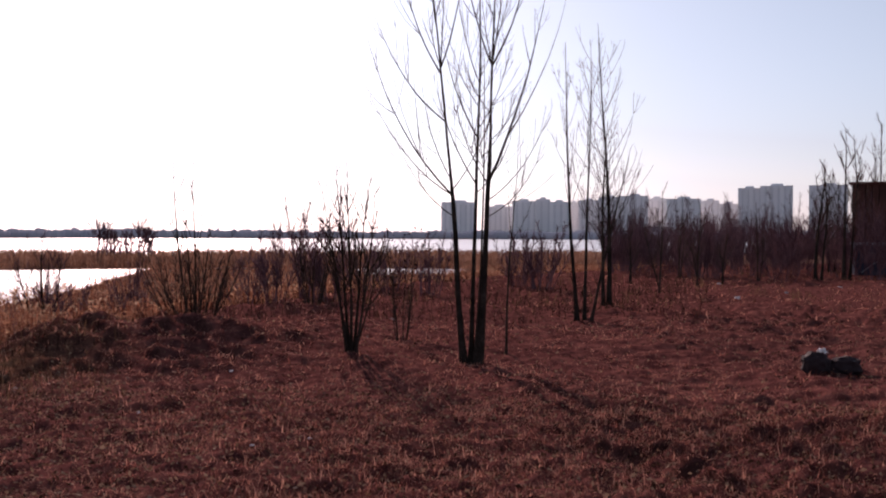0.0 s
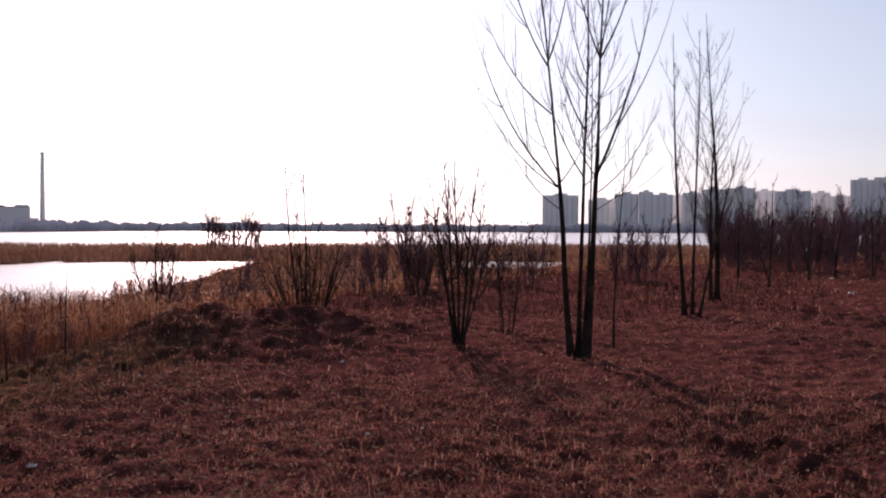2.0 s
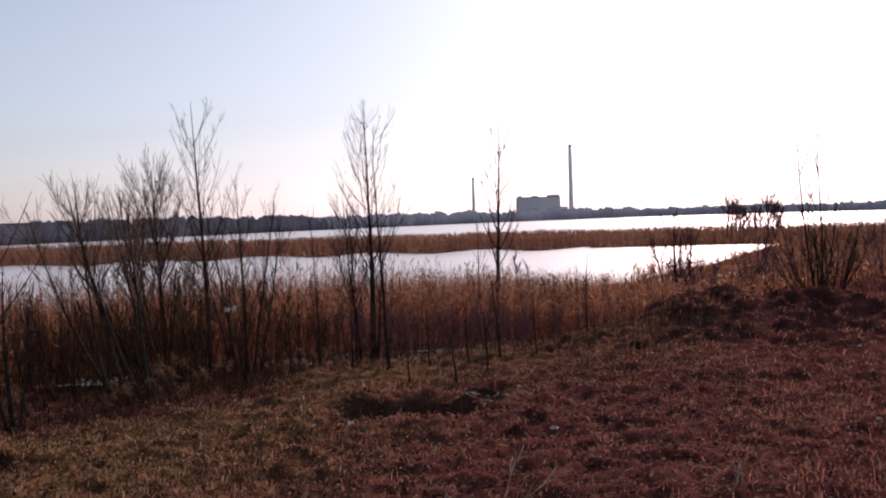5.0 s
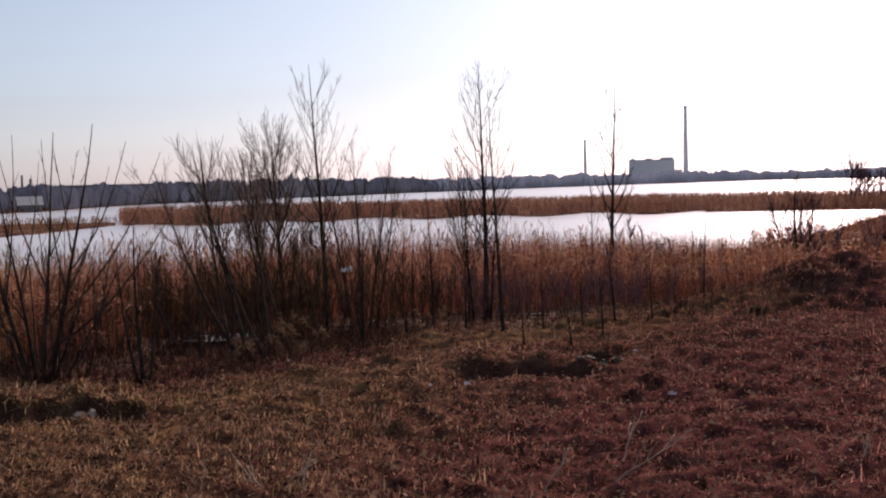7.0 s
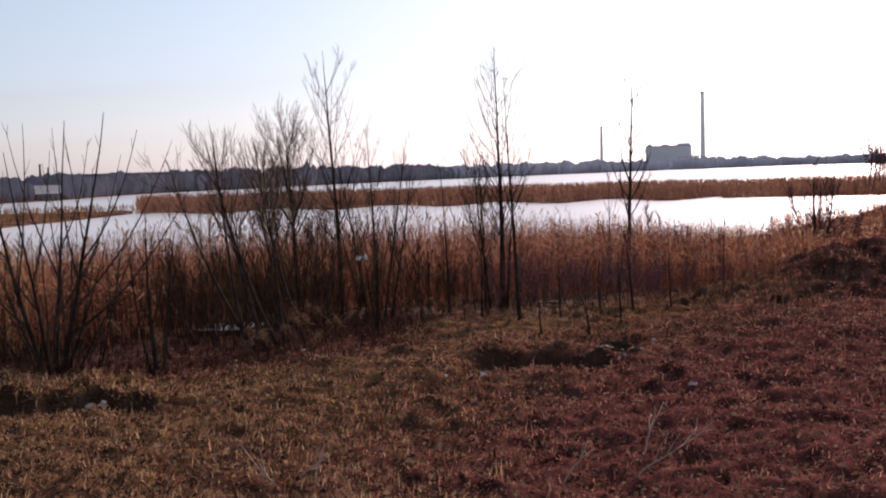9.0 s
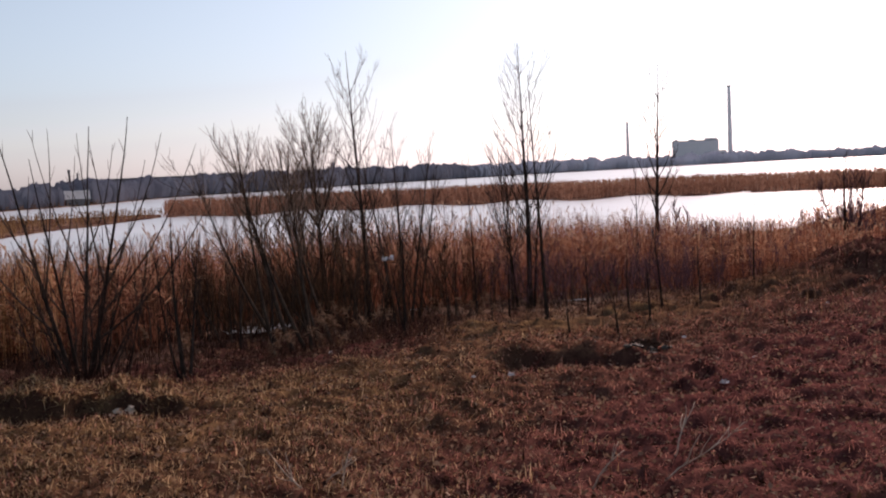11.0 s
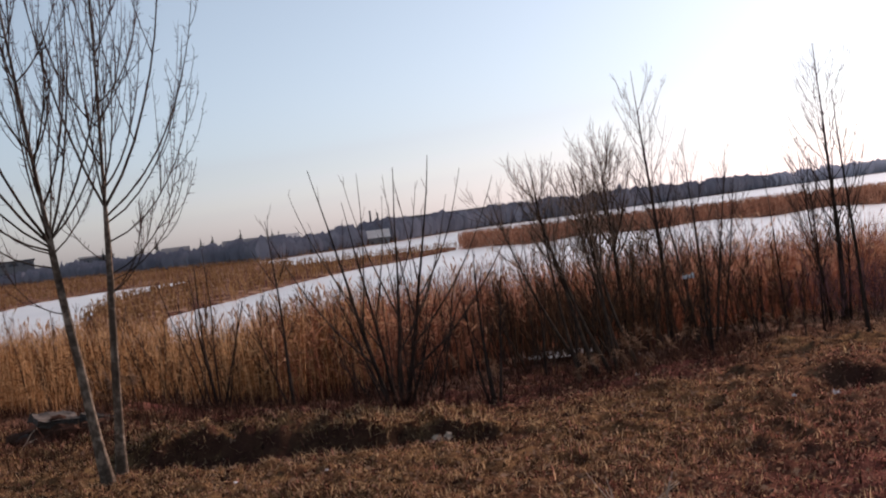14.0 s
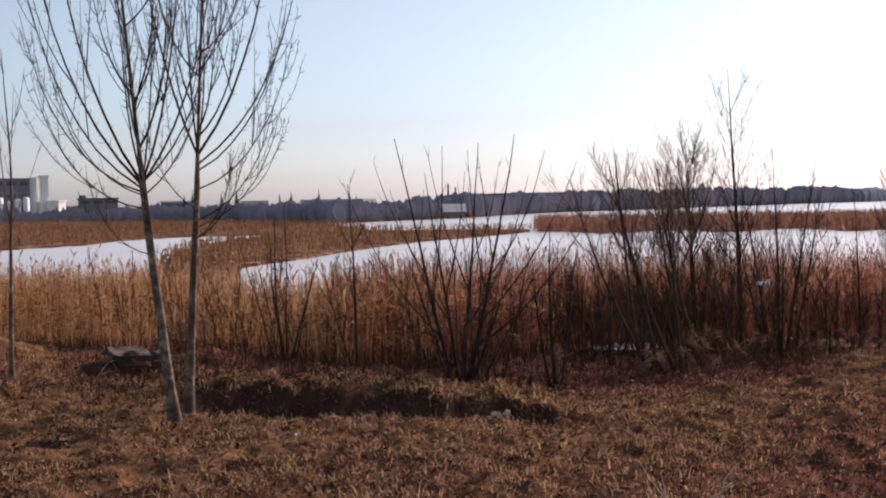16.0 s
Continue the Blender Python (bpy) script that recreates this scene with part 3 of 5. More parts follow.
reeds("reed_bed", 24, 20000, 66, 108, 28, 330, BANK, 0.10, 1.0, "flat tan reed marsh beyond the channel", 1.25, 0.6, GOLD)


# ---- bare trees and shrubs ----
UP = np.array([0.0, 0.0, 1.0])


class Tubes:
    def __init__(self):
        self.v, self.f, self.n = [], [], 0

    def add(self, pts, radii, k):
        pts = np.asarray(pts)
        t = np.gradient(pts, axis=0)
        t /= np.linalg.norm(t, axis=1)[:, None]
        ref = np.array([0.31, 0.95, 0.05]) if abs(t[0][1]) < 0.8 else np.array([1.0, 0.1, 0])
        u = np.cross(t, ref)
        u /= np.linalg.norm(u, axis=1)[:, None]
        w = np.cross(t, u)
        a = np.arange(k) * 2 * np.pi / k
        ring = pts[:, None] + np.asarray(radii)[:, None, None] * (np.cos(a)[None, :, None] * u[:, None] + np.sin(a)[None, :, None] * w[:, None])
        m = len(pts)
        self.v.append(ring.reshape(-1, 3))
        for i in range(m - 1):
            for j in range(k):
                p, q = self.n + i * k + j, self.n + i * k + (j + 1) % k
                self.f.append((p, q, q + k, p + k))
        if k > 3:
            self.f.append(tuple(self.n + (m - 1) * k + j for j in range(k)))
        self.n += m * k

    def build(self, name, mat, parent):
        return mesh_object(name, np.vstack(self.v), self.f, mat, parent, smooth_faces=True)


def path(rng, start, heading, length, n, up, wob):
    p, h, pts = np.array(start, float), np.array(heading, float), []
    h /= np.linalg.norm(h)
    for i in range(n + 1):
        pts.append(p)
        h = h + UP * up / n + rng.normal(0, wob, 3)
        h /= np.linalg.norm(h)
        p = p + h * length / n
    return np.array(pts)


def along(pts, s):
    u = s * (len(pts) - 1)
    i = min(int(u), len(pts) - 2)
    h = pts[i + 1] - pts[i]
    return pts[i] + h * (u - i), h / np.linalg.norm(h)


def sideways(rng, axis, spread, turn):
    u = np.cross([0.2, 0.9, 0.1], axis)
    u /= np.linalg.norm(u)
    w = np.cross(axis, u)
    a, s = radians(turn), radians(spread)
    return axis * math.cos(s) + (u * math.cos(a) + w * math.sin(a)) * math.sin(s)


def twigs_on(rng, store, pts, length, per_metre, thick, s0=0.15, spread=42, up=1.5, spurs=0.0):
    """Thin side twigs that sweep up, the longer ones forked again."""
    run = np.linalg.norm(np.diff(pts, axis=0), axis=1).sum()
    for j in range(max(1, int(run * per_metre))):
        s = s0 + (1 - s0) * rng.random()
        p, h = along(pts, min(s, 0.995))
        ln = length * rng.uniform(0.3, 1.1) * (1.15 - 0.6 * s)
        t = path(rng, p, sideways(rng, h, spread * rng.uniform(0.6, 1.25), rng.random() * 360), ln, 3, up * 0.8, 0.06)
        store.add(t, (thick, thick * 0.8, thick * 0.6, thick * 0.35), 3)
        if ln > 0.25 and rng.random() < 0.75:
            for q in range(2):
                p2, h2 = along(t, rng.uniform(0.2, 0.8))
                store.add(path(rng, p2, sideways(rng, h2, 36, rng.random() * 360), ln * rng.uniform(0.25, 0.55), 2, 0.5, 0.05), (thick * .7, thick * .5, thick * .3), 3)
    for j in range(int(run * spurs)):
        p, h = along(pts, rng.uniform(s0, 0.97))
        store.add(path(rng, p, sideways(rng, h, 65, rng.random() * 360), rng.uniform(0.02, 0.06), 1, 0.2, 0.02), (thick * .9, thick * .6), 3)


def shoots_on(rng, store, pts, r0, r1, count, twigs, up, spurs=0.0):
    """Long upright shoots that leave a limb in ones and twos at its nodes, each with twigs of its own."""
    run = np.linalg.norm(np.diff(pts, axis=0), axis=1).sum()
    for j in range(count):
        s = 0.22 + 0.62 * (j + rng.random()) / count
        p, h = along(pts, s)
        for k in range(1 + (rng.random() < 0.45)):
            ln = run * (1.05 - s) * rng.uniform(0.45, 0.95)
            r = max((r0 + (r1 - r0) * s) * rng.uniform(0.5, 0.75), twigs[2])
            q = path(rng, p, sideways(rng, h, rng.uniform(22, 48), rng.random() * 360), ln, 5, up, 0.022)
            store.add(q, np.linspace(r, twigs[2] * 0.5, 6), 4)
            twigs_on(rng, store, q, twigs[0] * 0.6, twigs[1] * 0.7, twigs[2] * 0.85, 0.2, 38, 1.2, spurs)


def tree(name, place, stems, label, seed, limbs=(9, 0.3, 38, 0.42, 0.55), twigs=(0.4, 5, 0.0042), bark=None, twig_mat=None, category="tree", group="", explicit=(), spurs=0.0, limb_mat=None, shoots=0, sweep=1.5, slim=1.0, taper=0.9, top_node=0.9):
    """A bare tree. stems: (x, y, lean to the right, lean away, height, radius, how it straightens). limbs: how many on a stem, from what part of its
    height, their angle, their length as part of the stem's, and how they turn up. explicit: (stem, part of height, turn, angle, length, radius).
    shoots: how many nodes with upright shoots a limb has. sweep: how the twigs turn up. slim: the limbs' thickness. taper: how the limbs shorten upwards. top_node: part of the height with the last limb."""
    rng = np.random.default_rng(seed)
    x, y, z = place
    turn = math.degrees(math.atan2(-x, y))
    top = root(name, x, y, z - 0.04, turn, label, category, group)
    count, s0, spread, rel, up = limbs
    for q, (sx, sy, lx, ly, height, r, *more) in enumerate(stems):
        pts = path(rng, (sx, sy, 0), (math.tan(radians(lx)), math.tan(radians(ly)), 1), height, 16, more[0] if more else 0.3, 0.016)
        t = Tubes()
        s = np.linspace(0, 1, 17)
        rad = r * (1 - s) ** 1.15 * 0.95 + min(r * 0.17, twigs[2])
        forks = [e[1] for e in explicit if e[0] == q]
        if len(forks) > 6:
            rad = rad * np.where(s > np.median(forks), 0.68, 1.0)
        rad[0] *= 1.45
        rad[1] *= 1.1
        t.add(pts, rad, 8)
        stem = t.build("trunk", bark or BARK, top)
        clusters = max(1, count // 3)
        chosen = []
        for j in range(count):
            node = s0 + (top_node - s0) * ((j // 3) + 0.35 * rng.random()) / clusters
            chosen.append((node + rng.uniform(-0.012, 0.012), j * 137.5 + rng.uniform(-30, 30) + q * 70, spread * rng.uniform(0.7, 1.2), None, None))
        chosen += [(e[1], e[2], e[3], e[4], e[5] if len(e) > 5 else None) for e in explicit if e[0] == q]
        for (sj, tj, aj, lj, rj) in chosen:
            p, h = along(pts, min(sj, 0.97))
            ln = lj or height * rel * (1.25 - taper * sj) * rng.uniform(0.7, 1.15)
            rr = rj or max(min(r * (1 - sj) * 0.42, 0.014 if x * x + y * y < 1200 else 0.06) * slim, twigs[2] * 1.3)
            lp = path(rng, p, sideways(rng, h, aj, tj), ln, 9, up, 0.018)
            t = Tubes()
            t.add(lp, np.linspace(rr, twigs[2] * .6, 10), 5)
            limb = t.build("limb", limb_mat or bark or BARK, top)
            fine = Tubes()
            twigs_on(rng, fine, lp, twigs[0], twigs[1], twigs[2], 0.15, up=sweep, spurs=spurs)
            if shoots and ln > 0.6:
                shoots_on(rng, fine, lp, rr, twigs[2] * .6, shoots, twigs, up * 0.8, spurs)
            tagged(fine.build("twig_spray", twig_mat or TWIG, limb), kind="stuff")
        fine = Tubes()
        twigs_on(rng, fine, pts, twigs[0] * 1.1, twigs[1] * 0.8, twigs[2], max(s0, 0.3), up=sweep, spurs=spurs * .5)
        tagged(fine.build("twig_spray", twig_mat or TWIG, stem), kind="stuff")
    return top


def shrub(name, place, count, height, spread, label, seed, base=0.15, r=0.012, twigs=(0.32, 6, 0.0035), bark=None, twig_mat=None, group="", category="shrub", far=False):
    """Bare stems fanning out of one stool."""
    rng = np.random.default_rng(seed)
    x, y, z = place
    top = root(name, x, y, z - 0.04, math.degrees(math.atan2(-x, y)), label, category, group)
    fine = Tubes()
    for j in range(count):
        a = 2 * math.pi * (j + rng.random()) / count
        rr = base * rng.uniform(0.2, 1)
        tilt = math.tan(radians(spread * rng.uniform(0.15, 1.0)))
        h = height * rng.uniform(0.6, 1.0)
        pts = path(rng, (rr * math.cos(a), rr * math.sin(a), 0), (tilt * math.cos(a), tilt * math.sin(a), 1), h, 6, 0.25, 0.055)
        t = Tubes()
        k = r * rng.uniform(0.7, 1.2)
        t.add(pts, np.linspace(k, k * 0.3, 7), 5)
        stem = t.build("stem", bark or BARK, top)
        fine = fine if far else Tubes()
        twigs_on(rng, fine, pts, twigs[0], twigs[1], twigs[2], 0.2, 44, 0.9)
        if not far:
            tagged(fine.build("twig_spray", twig_mat or TWIG, stem), kind="stuff")
    if far:
        tagged(fine.build("twig_spray", twig_mat or TWIG, top), kind="stuff")
    return top


tree("tree", at(-1.6, 11.55), [(-0.08, 0.0, -4.8, 1, 6.8, 0.044, 0.0), (0.0, 0.06, 2.6, 2, 6.0, 0.034, 0.5), (0.05, -0.02, 2.8, 0, 4.2, 0.02, 0.3), (0.11, 0.0, 5.2, -2, 7.0, 0.045, 1.1)],
     "bare multi-stemmed young tree with dark forked stems", 101, limbs=(3, 0.55, 38, 0.2, 1.15), twigs=(0.45, 2.2, 0.0034), shoots=3,
     explicit=[(0, 0.33, 180, 44, 2.5, 0.014), (0, 0.33, 200, 58, 1.7, 0.009), (0, 0.29, 170, 62, 1.5, 0.008), (0, 0.34, 20, 48, 1.3, 0.008), (0, 0.36, 150, 36, 1.4, 0.009),
               (0, 0.47, 180, 52, 1.7, 0.012), (0, 0.56, 180, 30, 1.7, 0.012), (0, 0.57, 0, 28, 1.7, 0.012), (0, 0.57, 90, 30, 1.5, 0.01),
               (1, 0.40, 180, 38, 1.6, 0.011), (1, 0.50, 180, 36, 1.5, 0.012), (1, 0.52, 15, 34, 1.2, 0.008), (1, 0.38, 8, 50, 1.0, 0.007), (1, 0.62, 175, 30, 1.2, 0.008), (1, 0.45, 270, 40, 1.2, 0.008),
               (2, 0.62, 190, 44, 0.9, 0.006), (2, 0.66, 10, 44, 0.9, 0.006),
               (3, 0.345, 0, 26, 2.6, 0.021), (3, 0.34, 185, 40, 1.3, 0.009), (3, 0.31, 2, 58, 1.5, 0.008), (3, 0.28, 350, 66, 1.2, 0.007), (3, 0.47, 185, 44, 0.8, 0.007),
               (3, 0.555, 180, 26, 1.8, 0.012), (3, 0.555, 2, 30, 1.8, 0.013), (3, 0.555, 90, 28, 1.6, 0.01), (3, 0.42, 10, 50, 0.9, 0.006)])
tree("sapling", at(-3.85, 12.4), [(0, 0, 1.0, 0, 3.1, 0.017)], "thin straight bare sapling beside the forked tree", 102, limbs=(6, 0.5, 30, 0.3, 0.9), twigs=(0.25, 3, 0.0032))
tree("tree", at(-8.8, 17.1), [(-0.14, 0, -4.5, 0, 5.3, 0.044, 0.5), (0.0, 0.1, 0.3, 2, 5.4, 0.034), (0.12, 0, 11, 0, 3.4, 0.03, 0.2)],
     "bare three-stemmed young tree with upswept twigs", 103, limbs=(12, 0.38, 38, 0.27, 1.1), twigs=(0.35, 2.2, 0.0038), shoots=1, slim=0.7)
tree("tree", at(-10.2, 21.1), [(-0.08, 0, -2.5, 0, 4.4, 0.05), (0.05, 0, 0.8, 1, 6.7, 0.06)], "bare twin-stemmed tree with a broad brush of twigs", 104,
     limbs=(24, 0.26, 46, 0.32, 0.9), twigs=(0.5, 2.2, 0.0045), shoots=1, slim=0.7)
tree("shrub", at(6.0, 12.1), [(-0.05, 0, -9, 0, 2.3, 0.022), (-0.03, 0.05, -4, 2, 2.5, 0.024), (0.0, 0, 1, -2, 2.6, 0.022), (0.04, 0.04, 5, 2, 2.45, 0.022), (0.06, 0, 10, 0, 2.2, 0.02), (0.0, -0.05, -12, -3, 1.8, 0.015), (0.05, 0.06, 15, 3, 1.7, 0.014)],
     "bare dark shrub of upright forked stems on the meadow", 105, limbs=(9, 0.32, 36, 0.3, 0.6), twigs=(0.3, 8, 0.006), category="shrub", shoots=2)
shrub("shrub", at(15.7, 13.9), 30, 1.5, 34, "bare brown bush of thin stems behind the mound", 106, 0.4, 0.011, (0.36, 12, 0.0055))
tree("sapling", at(16.0, 14.0), [(0, 0, -9, 0, 2.7, 0.022), (0.1, 0, -2, 0, 2.6, 0.019), (0.05, 0, -5, 0, 2.0, 0.014), (0.12, 0, 8, 0, 1.8, 0.013)], "thin bare saplings rising from a bush", 107, limbs=(4, 0.4, 24, 0.34, 0.4), twigs=(0.3, 3, 0.0058), top_node=0.7)


def hang_leaves(shrub_root, count, low, high, reach, seed):
    """A few curled dry leaves still on the twigs."""
    rng = np.random.default_rng(seed)
    z = rng.uniform(low, high, count)
    a, r = rng.random(count) * 6.283, reach * np.sqrt(rng.random(count)) * (0.5 + 0.5 * (z - low) / (high - low))
    c = np.stack([r * np.cos(a), r * np.sin(a), z], 1)
    u, w = rng.normal(0, 1, (count, 3)), rng.normal(0, 1, (count, 3))
    u /= np.linalg.norm(u, axis=1)[:, None]
    w /= np.linalg.norm(w, axis=1)[:, None]
    s = rng.uniform(0.015, 0.034, count)[:, None]
    p = np.stack([c - u * s, c - w * s * .6, c + u * s, c + w * s * .6], 1)
    i = np.arange(count)[:, None] * 4
    tagged(mesh_object("dry_leaf", p.reshape(-1, 3), (i + np.array([0, 1, 2, 3])).tolist(), BRUSH, shrub_root), kind="stuff")


leafy = shrub("shrub", at(2.8, 14.2), 9, 1.9, 20, "thin shrub with some dark withered leaves", 108, 0.12, 0.011, (0.34, 9, 0.0055))
hang_leaves(leafy, 150, 0.7, 1.85, 0.5, 109)
leafy = shrub("shrub", at(8.4, 20.5), 10, 2.1, 22, "thin shrub with some dark withered leaves", 110, 0.2, 0.014, (0.4, 10, 0.008))
hang_leaves(leafy, 110, 0.8, 2.0, 0.5, 122)

# trees along the foot of the bank
tree("tree", at(44.15, 15.1), [(0.0, 0, 2.2, 0, 4.55, 0.058), (0.08, 0.1, 5, 0, 2.2, 0.024), (-0.2, 0.1, -4, 0, 3.0, 0.022), (-0.28, 0.0, -1, 0, 2.5, 0.02)], "slim upright bare tree with steep dense branches", 111,
     limbs=(33, 0.28, 46, 0.38, 1.15), twigs=(0.3, 3.0, 0.0034), shoots=2, slim=0.7)
tree("sapling", at(43.3, 10.1), [(0, 0, -1.8, 0, 2.7, 0.024)], "thin bare sapling on the bank", 112, limbs=(6, 0.45, 30, 0.22, 0.5), twigs=(0.26, 4, 0.0034))
tree("tree", at(35.9, 19.5), [(0, 0, -0.4, 0, 4.95, 0.06)], "slim bare tree with one straight leader", 113, limbs=(21, 0.34, 44, 0.28, 0.9), twigs=(0.35, 2.6, 0.005), shoots=1)
tree("sapling", at(37.0, 19.8), [(0, 0, 0, 0, 2.7, 0.024)], "thin bare sapling among the reeds", 114, limbs=(8, 0.3, 34, 0.25, 0.5), twigs=(0.3, 5, 0.0045))
tree("tree", at(54.5, 13.9), [(0, 0, -0.8, 0, 4.3, 0.05)], "slim straight bare tree at the reeds' edge", 115, limbs=(27, 0.3, 44, 0.36, 1.0), twigs=(0.3, 2.6, 0.0033), shoots=2, slim=0.7)
tree("tree", at(56.9, 14.9), [(0.0, 0, -2.6, 0, 3.55, 0.058), (-0.06, 0, -13, 0, 2.7, 0.028, 0.9), (0.12, 0.1, 8, 0, 2.1, 0.022)], "bare tree with a rounded brush of fine twigs", 116,
     limbs=(30, 0.42, 46, 0.30, 1.1), twigs=(0.34, 12, 0.0034), bark=BARK, limb_mat=LIMB, twig_mat=PALE_TWIG, shoots=4, sweep=1.2, taper=0.5,
     explicit=[(0, 0.40, 190, 44, 1.55, 0.014), (0, 0.42, 10, 40, 1.5, 0.014), (0, 0.48, 170, 34, 1.6, 0.013), (0, 0.5, 350, 30, 1.6, 0.013), (0, 0.52, 90, 34, 1.5, 0.012), (0, 0.54, 270, 34, 1.5, 0.012), (0, 0.3, 185, 56, 1.2, 0.01), (0, 0.3, 5, 50, 1.1, 0.01)])
tree("tree", at(60.2, 9.6), [(0.1, 0, -19, 0, 2.45, 0.03, 0.9), (0.4, 0.1, -15, 3, 2.35, 0.022, 0.7), (0.25, 0, -27, 0, 2.4, 0.024, 1.1), (-0.1, 0, -10, 0, 2.4, 0.022, 0.5), (0.55, 0, -20, 0, 2.3, 0.022, 0.8),
     (0.0, 0.1, -33, 2, 2.3, 0.022, 1.1), (0.3, -0.05, -6, 0, 2.3, 0.02, 0.4)], "leaning many-stemmed bare willow with feathery twigs", 117,
     limbs=(15, 0.42, 40, 0.28, 0.9), twigs=(0.34, 11, 0.0028), bark=LIMB, limb_mat=LIMB, twig_mat=PALE_TWIG, shoots=2, sweep=1.0, taper=0.5)
shrub("shrub", at(58.0, 13.2), 10, 1.9, 24, "dense bare thicket of brown stems before the reeds", 118, 0.5, 0.014, (0.42, 16, 0.0044), bark=LIMB, twig_mat=WEED)
for q, (b, d, n, h) in enumerate([(60.2, 13.6, 9, 2.0), (62.0, 14.5, 8, 1.7), (55.2, 15.6, 8, 1.9), (53.0, 15.0, 9, 2.2), (50.4, 16.0, 7, 2.0), (64.5, 12.5, 8, 1.6), (57.0, 12.2, 9, 1.5), (54.3, 12.6, 9, 1.6), (60.8, 12.2, 9, 1.4), (49.0, 13.6, 8, 1.3), (63.2, 11.2, 8, 1.2), (68.5, 11.5, 8, 1.3), (75.5, 12.0, 10, 1.6), (78.0, 12.5, 9, 1.5), (81.0, 12.0, 9, 1.6), (85.0, 12.5, 9, 1.6), (87.5, 12.0, 8, 1.4), (92.0, 14.0, 8, 1.6), (46.2, 17.0, 7, 1.7), (39.5, 19.0, 8, 1.7), (34.2, 20.0, 8, 1.8), (31.5, 19.0, 8, 1.7)]):
    shrub("shrub", at(b, d), n, h, 24, "bare brown bush tangled into the dry reeds", 230 + q, 0.45, 0.012, (0.4, 14, 0.0044), bark=LIMB, twig_mat=WEED)
rng = np.random.default_rng(88)
for q in range(22):
    b, d = rng.uniform(55, 80), rng.uniform(11.5, 18.5)
    shrub("shrub", at(b, d), int(rng.integers(6, 9)), rng.uniform(1.1, 1.8), 28, "bare brown bush tangled into the dry reeds", 500 + q, 0.5, 0.01, (0.42, 16, 0.004), bark=WEED, twig_mat=WEED)
for q in range(12):
    shrub("shrub", at(rng.uniform(25.5, 38), rng.uniform(15.5, 19)), int(rng.integers(6, 9)), rng.uniform(0.8, 1.25), 34, "low dark reddish bush at the reeds' foot", 540 + q, 0.5, 0.008, (0.36, 18, 0.004), bark=THICKET, twig_mat=THICKET)
for q in range(16):
    shrub("shrub", at(rng.uniform(37, 50), rng.uniform(13.8, 17.5)), int(rng.integers(6, 9)), rng.uniform(0.8, 1.5), 28, "low dark reddish bush at the reeds' foot", 600 + q, 0.5, 0.008, (0.36, 16, 0.004), bark=LIMB, twig_mat=THICKET)
for q in range(22):
    shrub("shrub", at(rng.uniform(47, 66), rng.uniform(12.5, 16.5)), int(rng.integers(6, 9)), rng.uniform(1.1, 1.7), 30, "dense bare thicket of brown stems before the reeds", 560 + q, 0.5, 0.009, (0.4, 18, 0.004), far=True, bark=WEED, twig_mat=WEED)
tree("shrub", at(52.2, 13.6), [(-0.15, 0, -6, 0, 2.9, 0.026), (0.0, 0.1, 1, 0, 3.1, 0.028), (0.1, 0, 5, 0, 2.9, 0.024), (0.2, 0.1, 10, 0, 2.5, 0.02), (-0.2, 0.1, -12, 0, 2.4, 0.018)], "dark bare shrub with a tangle of twigs", 119,
     limbs=(12, 0.3, 40, 0.3, 0.7), twigs=(0.42, 10, 0.0033), category="shrub", shoots=1, bark=LIMB)
tree("sapling", at(52.6, 9.4), [(0, 0, 3, 0, 1.3, 0.016), (0.02, 0, -10, 0, 1.1, 0.012)], "small bare forked sapling on the bank", 120, limbs=(4, 0.4, 32, 0.3, 0.4), twigs=(0.2, 4, 0.0035))
tree("sapling", at(47.6, 14.0), [(0, 0, 0, 0, 2.4, 0.018)], "thin bare sapling before the reeds", 121, limbs=(5, 0.4, 30, 0.25, 0.4), twigs=(0.25, 4, 0.004))
for q, (b, d, h) in enumerate([(35.9, 11.2, 1.4), (38.0, 10.4, 1.1), (40.6, 10.8, 1.2), (33.5, 11.0, 1.2), (45.6, 12.5, 1.3), (30.2, 12.5, 1.5), (61.0, 9.2, 1.4), (48.9, 15.4, 1.9), (62.8, 10.4, 1.3), (42.0, 9.1, 0.45), (38.9, 8.9, 0.6), (36.75, 9.7, 0.9), (46.8, 11.0, 0.7), (49.6, 10.6, 0.8)]):
    tree("sapling", at(b, d), [(0, 0, (q * 37 % 9) - 4, 0, h * 0.8, 0.014)], "short thin bare sapling on the bank", 130 + q, limbs=(3, 0.45, 30, 0.25, 0.4), twigs=(0.16, 4, 0.003))
